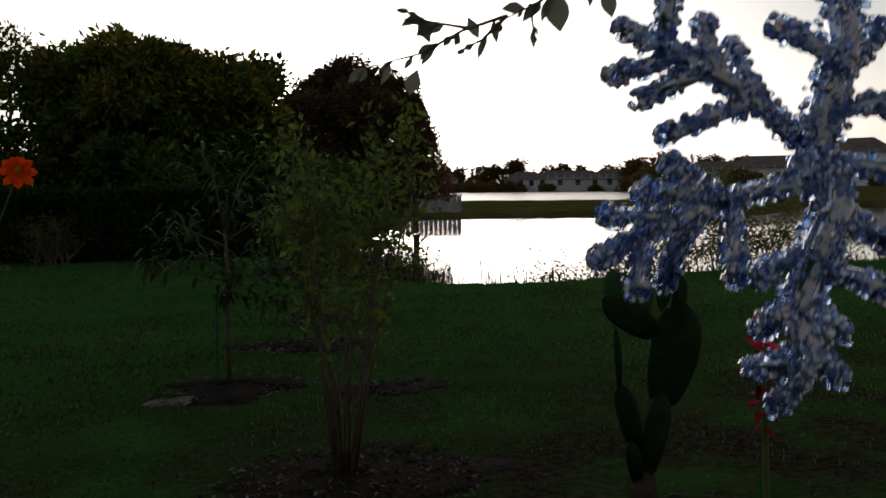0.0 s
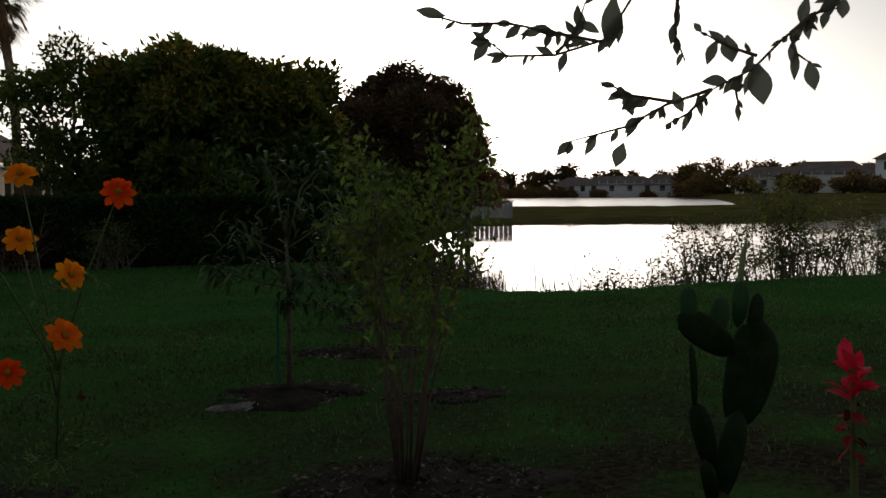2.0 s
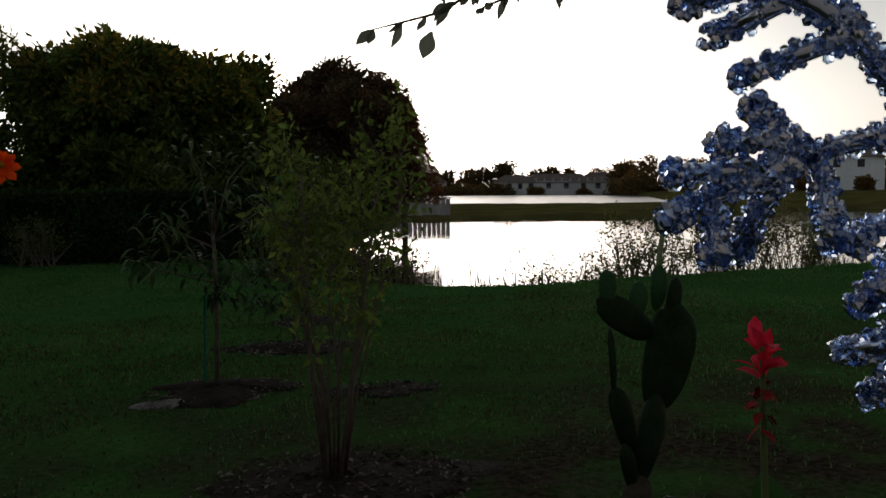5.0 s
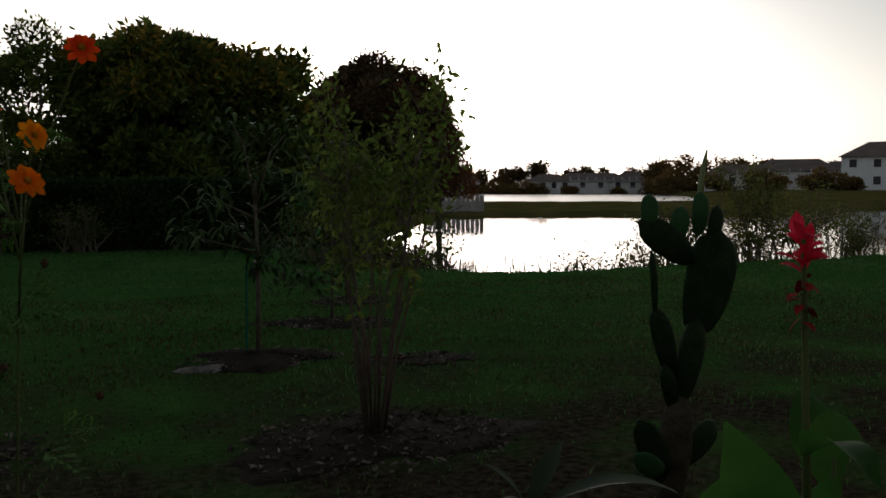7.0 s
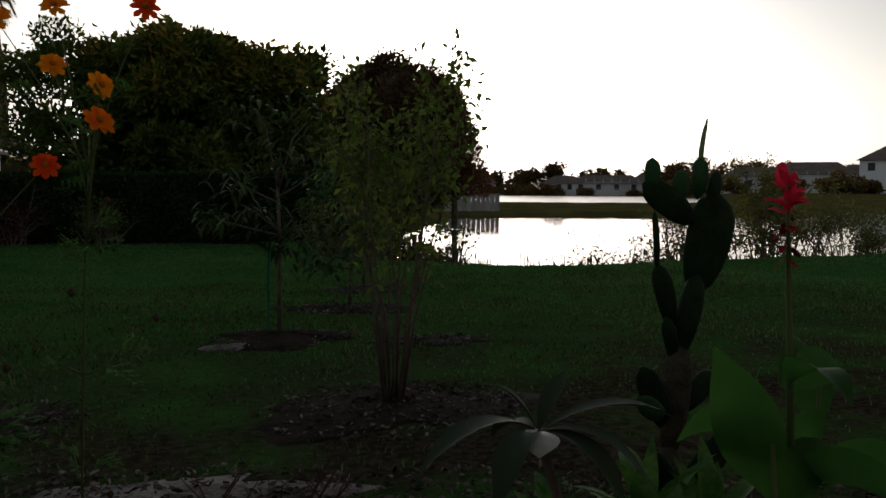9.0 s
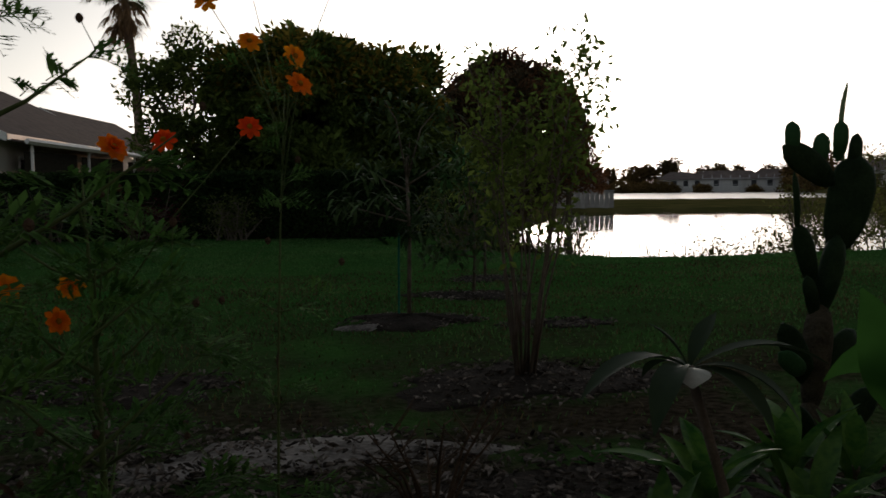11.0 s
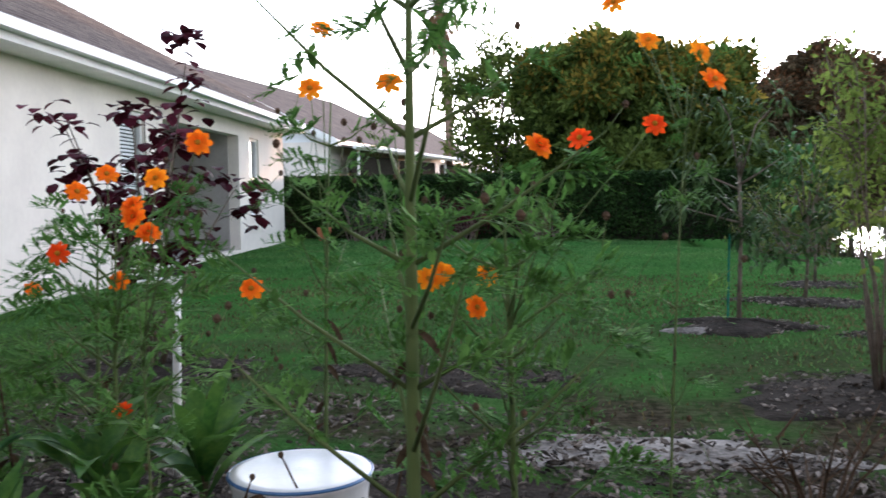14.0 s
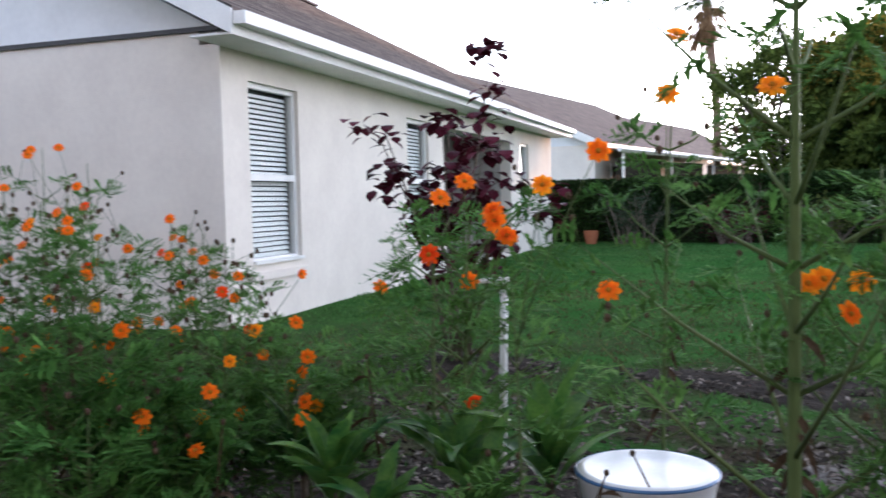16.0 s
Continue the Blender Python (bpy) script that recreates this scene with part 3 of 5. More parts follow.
def neighbour(name, label, at, yaw, w, length, eave, ridge, group="neighbouring houses", over=0.4):
    """A gable-roofed house; at is its near right eave corner, the ridge runs back from there."""
    t = thing(name, label, "house", (at[0], at[1], 0), group)
    m = pose(at[0], at[1], 0, 0, 0, yaw)

    def prism(pts, y0, y1, faces=None):
        k = Geo()
        for yy in (y0, y1):
            k.v += [tuple(m @ Vector((x, yy, z))) for x, z in pts]
        n = len(pts)
        k.f = [tuple(range(n)), tuple(reversed(range(n, 2 * n)))] + [(i, i + n, (i + 1) % n + n, (i + 1) % n) for i in range(n)]
        return k

    xa, xb, xm = -w + over, -over, -w / 2
    part("wall", Geo().box(xa, over, -0.4, xb, length - over, eave, m), M_stucco, t)
    part("gable", prism([(xa + 0.05, eave), (xb - 0.05, eave), (xm, ridge - 0.25)], over + 0.01, over + 0.2), M_gable, t)
    for x, nm in ((0, "roof"), (-w, "roof_rear")):
        rf = part(nm, prism([(x, eave + 0.02), (xm, ridge), (xm, ridge - 0.16), (x, eave - 0.1)], 0, length), M_shingle, t)
        part("rake_board", prism([(x, eave + 0.05), (xm, ridge + 0.03), (xm, ridge - 0.22), (x, eave - 0.2)], -0.04, -0.004), M_white, rf)
        s = 0.03 if x == 0 else -0.03
        part("fascia", Geo().box(min(x + s / 10, x + s), 0, eave - 0.16, max(x + s / 10, x + s), length, eave + 0.03, m), M_white, rf)
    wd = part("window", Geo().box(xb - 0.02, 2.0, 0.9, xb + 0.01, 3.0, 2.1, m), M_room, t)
    part("window_frame", Geo().box(xb, 1.9, 2.1, xb + 0.04, 3.1, 2.2, m).box(xb, 1.9, 0.8, xb + 0.04, 3.1, 0.9, m).box(xb, 1.9, 0.9, xb + 0.04, 2.0, 2.1, m).box(xb, 3.0, 0.9, xb + 0.04, 3.1, 2.1, m), M_white, wd)
    return t


neighbour("neighbour_house", "cream stucco house with brown gable roof behind the hedge", (-4.65, 28.5), -11, 12.2, 16.0, 2.77, 5.7)
neighbour("neighbour_house", "house with brown roof and white rakes beyond the hedge", (-2.3, 46.5), -14, 8.4, 11.0, 2.8, 5.2)
# long covered porch with a white metal edge along the near neighbour's side
porch = thing("patio_cover", "long low white-edged patio roof on thin posts behind the hedge", "patio roof", (-2.0, 33, 0))
k = Geo()
k.v = [(-4.9, 28.9, 2.70), (-4.15, 28.6, 2.60), (0.5, 42.0, 2.36), (-1.6, 42.6, 2.62)]
k.v += [(x, y, z - 0.06) for x, y, z in k.v]
k.f = [(3, 2, 1, 0), (4, 5, 6, 7), (0, 1, 5, 4), (1, 2, 6, 5), (2, 3, 7, 6), (3, 0, 4, 7)]
part("cover", k, M_shingle, porch)
part("edge_beam", Geo().tube([(-4.12, 28.58, 2.58), (0.54, 42.0, 2.34)], 0.09, 4), M_white, porch, "white metal edge beam")
for q in (0.03, 0.3, 0.58, 0.85):
    xx, yy = -4.2 + 4.6 * q, 28.7 + 13.3 * q
    part("post", Geo().box(xx - 0.04, yy - 0.04, -0.3, xx + 0.04, yy + 0.04, 2.5 - 0.22 * q), M_white, porch)
    # added dark sheet: the deep shade under the cover put into its colour
    part("shade_sheet", Geo().box(-0.01, 0.05, 0.0, 0.01, 3.5 if q < 0.8 else 1.7, 2.42 - 0.2 * q, pose(xx - 0.25, yy, -0.1, 0, 0, -19)), M_shade, porch, "dark sheet standing for the shade under the patio roof")


# ---- hedge, shore trees, palm ----
def clipped_hedge(name, label, a, b, depth, h, count, seed):
    rng = np.random.default_rng(seed)
    a, b = Vector((*a, 0)), Vector((*b, 0))
    t = thing(name, label, "hedge", tuple((a + b) / 2))
    d = (b - a)
    u, n = d.normalized(), Vector((-d.normalized().y, d.normalized().x, 0))
    L = d.length
    k = Geo()
    m = Matrix(((u.x, n.x, 0, a.x), (u.y, n.y, 0, a.y), (0, 0, 1, 0), (0, 0, 0, 1)))
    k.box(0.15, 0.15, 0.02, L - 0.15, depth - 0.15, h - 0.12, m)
    # dark box: the shade between the leaves put into its colour
    part("inner_shade", k, M_shade, t, "dark core box with the hedge's inner shade in its colour")
    s, w, z = rng.random(count) * L, rng.random(count) * depth, rng.random(count) ** 0.8 * h
    face = rng.random(count)
    w = np.where(face < 0.5, rng.normal(0.06, 0.06, count) + 0.10 * np.sin(s * 2.1) * np.sin(z * 3), w)
    z = np.where(face > 0.62, h + rng.normal(0, 0.025, count) - 0.02, z)
    p = np.array(a)[None] + s[:, None] * np.array(u) + w[:, None] * np.array(n) + z[:, None] * np.array([0, 0, 1.0])
    v, f = leaf_cloud(rng, [((0, 0, 0), (0.02, 0.02, 0.02))], count, 0.075, 0.55)
    v = (v.reshape(-1, 4, 3) + p[:, None]).reshape(-1, 3)
    part("foliage", array_mesh("foliage", v, f, M_hedge), M_hedge, t)
    return t


clipped_hedge("hedge", "dark green clipped hedge across the end of the lawn", (-5.2, 20.9), (6.2, 18.4), 1.1, 1.42, 60000, 3)

tree("ficus_tree", "broad dense dark green tree behind the hedge", (3.6, 26.5, 0), 2.2, 0.28, (0.6, 23.5, 0.4, 6.8, 30, 5.95), 50, 0.8, 46000, 0.23, M_ficus, 11, lit_top=M_ficus_sunlit, group="trees behind the hedge")
tree("ficus_tree", "rounded green tree behind the hedge, golden sunlight in its top's colour", (6.7, 26.0, 0), 1.8, 0.22, (4.2, 24.0, 0.4, 7.9, 28.5, 5.85), 40, 0.7, 30000, 0.22, M_ficus, 12, lit_top=M_ficus_sunlit, group="trees behind the hedge")
tree("airy_tree", "thin-crowned green tree with sky showing through", (0.3, 27.0, 0), 2.4, 0.16, (-1.6, 25.5, 1.2, 2.8, 29.5, 5.9), 34, 0.55, 13500, 0.17, M_ficus, 13, group="trees behind the hedge")
tree("ficus_tree", "low dark shrub filling the gap behind the hedge", (8.6, 27, 0), 1.0, 0.14, (5.5, 25, -0.2, 11.0, 30, 2.7), 26, 0.75, 16000, 0.18, M_ficus, 14, group="trees behind the hedge")
tree("oak_tree", "large dark dome-shaped tree on the lake shore", (12.9, 34.5, -0.3), 2.2, 0.3, (9.4, 32.0, 0.4, 16.9, 38.0, 6.65), 130, 0.8, 80000, 0.19, M_oak, 15, lit_top=M_sunset_red)
tree("shore_tree", "low green shrubs under the dome-shaped shore tree", (13.4, 33.0, -0.2), 0.8, 0.12, (8.6, 31.6, -0.3, 13.6, 34.6, 1.7), 22, 0.6, 15000, 0.18, M_oak, 16)


def conifer(base, h, r, seed):
    rng = np.random.default_rng(seed)
    t = thing("conifer", "slender conifer on the lake shore, sunset red in its needle colour", "conifer", base)
    b = Vector(base)
    part("trunk", Geo().tube([b - Vector((0, 0, 0.2)), b + Vector((0, 0, h * 0.5)), b + Vector((0, 0, h))], [0.14, 0.09, 0.02], 7), M_bark, t, smooth=True)
    vs, fs, k = [], [], 0
    for i in range(120):
        z = 1.35 + (h - 1.35) * (i / 120)
        a = i * 2.4
        L = r * (1 - (z / h) ** 1.6) + 0.15
        n = 130
        s = rng.random(n) ** 0.6
        c = np.stack([b.x + math.cos(a) * L * s, b.y + math.sin(a) * L * s, b.z + z - 0.25 * L * s + 0.2 * L * s * s], 1)
        v, f = leaf_cloud(rng, [((0, 0, 0), (0.1, 0.1, 0.1))], n, 0.2, 0.22)
        vs.append((v.reshape(-1, 4, 3) + c[:, None]).reshape(-1, 3))
        fs.append(f + k)
        k += len(vs[-1])
    part("crown", array_mesh("crown", np.concatenate(vs), np.concatenate(fs), M_sunset_red), M_sunset_red, t)


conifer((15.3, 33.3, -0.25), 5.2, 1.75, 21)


def palm(base, h, seed):
    rng = random.Random(seed)
    t = thing("palm_tree", "tall fan palm with a skirt of dead hanging fronds", "palm tree", base)
    b = Vector(base)
    pts = [b + Vector((0.25 * math.sin(i * 0.4), 0, h * i / 10)) for i in range(-1, 11)]
    part("trunk", Geo().tube(pts, [0.24] + [0.2 - 0.004 * i for i in range(11)], 10), M_palmbark, t, smooth=True)
    top = pts[-1]
    for nm, n, lab, mat, e0, e1 in (("crown", 46, "green fan fronds", M_frond, -0.6, 1.2), ("dead_fronds", 40, "brown dead fronds hanging down the trunk", M_frond_dead, -1.5, -0.75)):
        g = Geo()
        for i in range(n):
            a, e = i * 2.4, rng.uniform(e0, e1)
            d = Vector((math.cos(a) * math.cos(e), math.sin(a) * math.cos(e), math.sin(e)))
            o = top + Vector((0, 0, rng.uniform(-0.9, 0.2) if mat is M_frond_dead else 0))
            c = o + d * rng.uniform(0.7, 1.1)
            g.tube([o, c], [0.025, 0.012], 3)
            side = d.cross(Vector((0, 0, 1))).normalized()
            for j in range(-7, 8):
                q = (d + side * math.tan(j * 0.16) * 0.8).normalized()
                g.blade(c, q, rng.uniform(0.6, 0.95), 0.05, 0.9, 3)
        part(nm, g, mat, t, lab)


palm((-1.75, 40.0, -0.2), 9.7, 5)


# ---- young trees and shrubs on the lawn ----
def crape_myrtle(base, seed):
    rng = random.Random(seed)
    nr = np.random.default_rng(seed)
    t = thing("crape_myrtle", "multi-stemmed crape myrtle shrub with thin pale stems in a mulch ring", "shrub", base)
    b = Vector(base)
    tips = []
    for i in range(16):
        a = i * 2.4
        h = rng.uniform(1.25, 1.85)
        r = rng.uniform(0.12, 0.38)
        foot = b + Vector((math.cos(a) * 0.05, math.sin(a) * 0.05 * rng.random(), -0.03))
        p1 = foot + Vector((math.cos(a) * r * 0.2 + rng.uniform(-0.03, 0.03), math.sin(a) * r * 0.2, h * 0.3))
        p2 = foot + Vector((math.cos(a + 0.2) * r * 0.68, math.sin(a + 0.2) * r * 0.68, h * 0.65))
        p3 = foot + Vector((math.cos(a + 0.3) * r, math.sin(a + 0.3) * r, h))
        g = Geo().tube([foot, p1, p2, p3], [0.009, 0.007, 0.0045, 0.002], 5)
        for s in (0.25, 0.4, 0.55, 0.7, 0.85, 1.0):
            tips.append(p1.lerp(p2, s * 2) if s < 0.5 else p2.lerp(p3, s * 2 - 1))
        for j in range(5):
            o = p2.lerp(p3, rng.random())
            e = o + Vector((rng.uniform(-0.2, 0.2), rng.uniform(-0.2, 0.2), rng.uniform(0.02, 0.22)))
            g.tube([o, e], [0.0045, 0.0026], 4)
            tips += [e, o.lerp(e, 0.5)]
        part("stem", g, M_bark_pale, t, smooth=True)
    clumps = [(tuple(p), (0.10, 0.10, 0.09)) for p in tips if p.z > 0.72]
    part("foliage", array_mesh("foliage", *leaf_cloud(nr, clumps, 1900, 0.048, 0.5, 0.2, 0.2), M_crape), M_crape, t)
    spray = [(tuple(p + Vector((0, 0, 0.05))), (0.03, 0.03, 0.11)) for p in tips if p.z > 1.55]
    part("top_sprays", array_mesh("top_sprays", *leaf_cloud(nr, spray, 230, 0.045, 0.5, -0.3, 0.2), M_crape), M_crape, t)


def sapling(name, label, base, trunk_h, clumps, n_leaf, leaf_l, leaf_w, mat, new_at, seed, r=0.02):
    rng = random.Random(seed)
    t = thing(name, label, "young tree", base, "young trees on the lawn")
    b = Vector(base)
    g, lg, ng = Geo(), Geo(), Geo()
    top = b + Vector((rng.uniform(-0.03, 0.03), 0, trunk_h))
    g.tube([b - Vector((0, 0, 0.05)), b.lerp(top, 0.5) + Vector((0.015, 0, 0)), top], [r, r * 0.8, r * 0.55], 6)
    for (cx, cy, cz, cr) in clumps:
        c = b + Vector((cx, cy, cz))
        g.tube([b + Vector((0, 0, min(trunk_h, cz) * 0.85)), b + Vector((cx * 0.5, cy * 0.5, cz * 0.92)), c], [r * 0.5, r * 0.35, r * 0.2], 4)
        fresh = (cx, cy, cz, cr) in new_at
        for i in range(n_leaf):
            a = rng.uniform(0, 6.28)
            o = c + Vector((rng.gauss(0, 1), rng.gauss(0, 1), rng.gauss(0, 0.8))) * cr * 0.45
            (ng if fresh else lg).blade(o, (math.cos(a), math.sin(a), rng.uniform(-0.9, 0.35)), leaf_l * rng.uniform(0.7, 1.2), leaf_w * rng.uniform(0.8, 1.2), 1.3, 3, 0.2)
    part("trunk", g, M_bark, t, smooth=True)
    part("foliage", lg, mat, t)
    if ng.v:
        part("new_leaves", ng, M_mango_new, t, "fresh bright green leaves")


crape_myrtle((2.14, 4.45, 0.02), 31)
sapling("mango_sapling", "slim sapling with long drooping dark leaves beside a green stake", (2.06, 6.86, 0.0), 1.35,
        [(-0.18, 0, 1.78, 0.22), (0.25, 0.05, 1.7, 0.25), (-0.35, 0.1, 1.25, 0.25), (0.0, -0.1, 1.45, 0.28), (0.3, 0, 1.3, 0.28), (-0.2, -0.1, 1.0, 0.25), (0.15, 0.1, 0.95, 0.22), (-0.5, 0.0, 0.95, 0.15), (0.05, 0, 0.75, 0.16)], 46, 0.15, 0.034, M_mango, [], 41)
stake = thing("plant_stake", "thin green metal stake beside the sapling", "stake", (1.97, 6.84, 0))
part("rod", Geo().tube([(1.97, 6.84, -0.08), (1.975, 6.84, 0.5), (1.98, 6.84, 0.72)], 0.009, 6), M_greenstake, stake)
sapling("young_tree", "small dark-leaved tree with bright young shoots in a mulch ring", (3.1, 8.35, 0.0), 0.8,
        [(-0.2, 0, 1.15, 0.25), (0.1, 0, 0.85, 0.3), (-0.25, 0, 0.7, 0.3), (0.25, 0.1, 0.75, 0.28), (0.0, -0.1, 0.5, 0.25), (-0.35, 0, 0.45, 0.22), (0.2, 0, 1.15, 0.25), (-0.1, 0, 1.4, 0.25), (0.15, 0, 1.6, 0.25)], 60, 0.13, 0.045, M_mango, [(-0.2, 0, 1.15, 0.25), (-0.1, 0, 1.4, 0.25)], 42)
sapling("young_tree", "slender young tree near the shore in a mulch ring", (3.75, 9.9, 0.0), 0.9,
        [(0.0, 0, 1.2, 0.3), (0.3, 0, 0.95, 0.3), (-0.3, 0, 1.0, 0.3), (0.1, 0, 1.55, 0.3), (0.45, 0, 1.35, 0.3)], 60, 0.11, 0.04, M_crape, [], 43)


# ---- mulch rings, bare sand, wood chips, grass ----
def soil_patch(name, label, category, c, rx, ry, h, mat, seed):
    rng = random.Random(seed)
    k = Geo()
    n, rings = 40, 7
    ph = [rng.uniform(0, 6.28) for _ in range(4)]
    z0 = float(land(np.array([c[0]]), np.array([c[1]]))[0])
    k.v.append((c[0], c[1], z0 + h))
    for i in range(1, rings + 1):
        s = i / rings
        for j in range(n):
            a = 2 * math.pi * j / n
            q = s * (1 + 0.17 * math.sin(2 * a + ph[3]) + 0.15 * math.sin(3 * a + ph[0]) + 0.12 * math.sin(5 * a + ph[1]) + 0.09 * math.sin(11 * a + ph[2]) + rng.uniform(-0.05, 0.05))
            x, y = c[0] + rx * q * math.cos(a), c[1] + ry * q * math.sin(a)
            z = float(land(np.array([x]), np.array([y]))[0]) + h * (1 - s ** 1.5) * rng.uniform(0.75, 1.25) - (0.03 if i == rings else -0.004)
            k.v.append((x, y, z))
    for j in range(n):
        k.f.append((0, 1 + j, 1 + (j + 1) % n))
        for i in range(rings - 1):
            a, b = 1 + i * n + j, 1 + i * n + (j + 1) % n
            k.f.append((a, a + n, b + n, b))
    return tagged(part(name, k, mat, smooth=True), label, category, kind="structure")


PATCHES = [((2.14, 4.4), 0.74, 0.6, 0.025), ((2.08, 6.75), 0.62, 0.38, 0.05), ((3.1, 8.3), 0.65, 0.4, 0.03), ((3.75, 9.85), 0.5, 0.35, 0.03), ((-0.15, 5.0), 0.75, 0.45, 0.03), ((-1.95, 5.1), 0.7, 0.45, 0.04), ((3.1, 6.2), 0.5, 0.25, 0.02)]
for i, (c, rx, ry, h) in enumerate(PATCHES):
    soil_patch("mulch_ring", "ring of dark bark mulch on the lawn", "mulch", c, rx, ry, h, M_mulch, 50 + i)
soil_patch("planting_bed", "dark mulched planting bed strewn with dry leaves", "planting bed", (0.2, 1.55), 3.9, 1.55, 0.03, M_mulch, 60)
soil_patch("bare_sand", "bare patch of pale grey sand", "sand", (0.75, 3.42), 0.72, 0.34, 0.012, M_sand, 61)
soil_patch("bare_sand", "small bright patch of pale sand by the sapling", "sand", (1.62, 6.55), 0.2, 0.12, 0.03, M_sand, 62)


def scatter(name, label, category, spots, count, size, mat, seed, flat=0.8, lift=0.03):
    rng = np.random.default_rng(seed)
    w = np.array([s[1] * s[2] for s in spots])
    pick = rng.choice(len(spots), count, p=w / w.sum())
    a, r = rng.random(count) * 6.283, rng.random(count) ** 0.5 * 1.02
    sp = np.array([(s[0][0], s[0][1], s[1], s[2]) for s in spots])[pick]
    x, y = sp[:, 0] + sp[:, 2] * r * np.cos(a), sp[:, 1] + sp[:, 3] * r * np.sin(a)
    p = np.stack([x, y, land(x, y) + lift * (1 - r * 0.7) + rng.random(count) * 0.015], 1)
    th = rng.random(count) * 6.283
    d = np.stack([np.cos(th), np.sin(th), rng.normal(0, 0.3, count)], 1)
    s = np.stack([-np.sin(th), np.cos(th), rng.normal(0, 0.4, count)], 1)
    L = (size * (0.4 + 1.1 * rng.random(count)))[:, None]
    W = L * (0.18 + 0.3 * rng.random(count))[:, None]
    v = np.stack([p - d * L / 2, p + s * W / 2, p + d * L / 2, p - s * W / 2], 1)
    v[:, 1, 2] += 0.006
    v = np.concatenate([v, v - np.array([0, 0, 0.006])], 1).reshape(-1, 3)
    k = np.arange(count) * 8
    f = np.concatenate([np.stack([k + q[0], k + q[1], k + q[2], k + q[3]], 1) for q in ((0, 1, 2, 3), (0, 4, 5, 1), (1, 5, 6, 2), (2, 6, 7, 3), (3, 7, 4, 0))])
    return tagged(part(name, array_mesh(name, v, f, mat), mat), label, category, kind="stuff")


scatter("wood_chips", "loose grey-brown wood chips and dry leaves on the beds", "wood chips", PATCHES + [((0.2, 1.75), 3.6, 1.5, 0), ((1.6, 2.6), 1.2, 0.8, 0), ((-0.9, 3.6), 1.6, 0.8, 0), ((0.75, 3.42), 0.8, 0.4, 0)], 13000, 0.036, M_chip, 70)


def grass(name, label, box, count, h, mat, seed, keep=None):
    rng = np.random.default_rng(seed)
    x0, y0, x1, y1 = box
    x, y = x0 + (x1 - x0) * rng.random(count), y0 + (y1 - y0) * rng.random(count) ** 1.5
    ok = (signed(x, y, LAKE) < -0.1) & ~((x < -4.4) & (y > 6.2) & (y < 19.7))
    for (cx, cy), rx, ry, _ in PATCHES + [((0.75, 3.42), 0.75, 0.36, 0), ((0.2, 1.55), 3.5, 1.4, 0)]:
        ok &= ((x - cx) / rx) ** 2 + ((y - cy) / ry) ** 2 > 0.25 + 0.85 * rng.random(count)
    pat = np.sin(x * 2.3 + 1.3 * np.sin(y * 1.9)) * np.sin(y * 2.9 + 1.1 * np.sin(x * 1.3))
    ok &= rng.random(count) < np.clip((y - 3.0) / 6.0, 0.05, 1) * (0.68 + 0.32 * pat)
    x, y = x[ok], y[ok]
    n = len(x)
    z = land(x, y)
    a = rng.random(n) * 6.283
    hh = h * (0.5 + rng.random(n)) * (1 + 0.35 * pat[ok])
    lean = hh * (0.2 + 0.9 * rng.random(n))
    w = 0.0028 + 0.0006 * y
    c, s = np.cos(a), np.sin(a)
    b = np.stack([x, y, z - 0.005], 1)
    side = np.stack([-s * w, c * w, 0 * w], 1)
    tip = b + np.stack([c * lean, s * lean, hh], 1)
    mid = b + np.stack([c * lean * 0.35, s * lean * 0.35, hh * 0.62], 1)
    v = np.stack([b - side, b + side, mid + side * 0.7, tip, mid - side * 0.7], 1).reshape(-1, 3)
    k = np.arange(n) * 5
    f = np.concatenate([np.stack([k, k + 1, k + 2], 1), np.stack([k, k + 2, k + 4], 1), np.stack([k + 4, k + 2, k + 3], 1)])
    tagged(part(name, array_mesh(name, v, f, mat), mat), label, "grass", kind="stuff")


grass("grass", "short uneven green lawn grass", (-5.5, 2.0, 17, 20.5), 330000, 0.024, M_grass, 80)
grass("dry_grass", "thin dry yellowish grass on the worn lawn", (-3.5, 2.0, 9, 11), 70000, 0.026, M_grass_dry, 81)


# ---- lake shore ----
def reeds(n, seed):
    rng = random.Random(seed)
    g = Geo()
    for _ in range(n):
        x = rng.uniform(5.2, 20)
        y = float(np.interp(x, [4.6, 6.4, 8, 11.5, 15, 26], [14.6, 12.75, 12.0, 11.9, 12.1, 12.5])) + rng.uniform(-0.1, 0.75)
        z = float(land(np.array([x]), np.array([y]))[0])
        a = rng.uniform(0, 6.28)
        g.blade((x, y, max(z, -0.55)), (math.cos(a) * 0.3, math.sin(a) * 0.3, 1), rng.uniform(0.15, 0.5) * (1.25 if rng.random() < 0.2 else 0.8), 0.022, 0.5, 3)
    tagged(part("shore_reeds", g, M_reed), "thin reeds and weeds along the lake edge", "reeds", kind="stuff")


reeds(1500, 90)


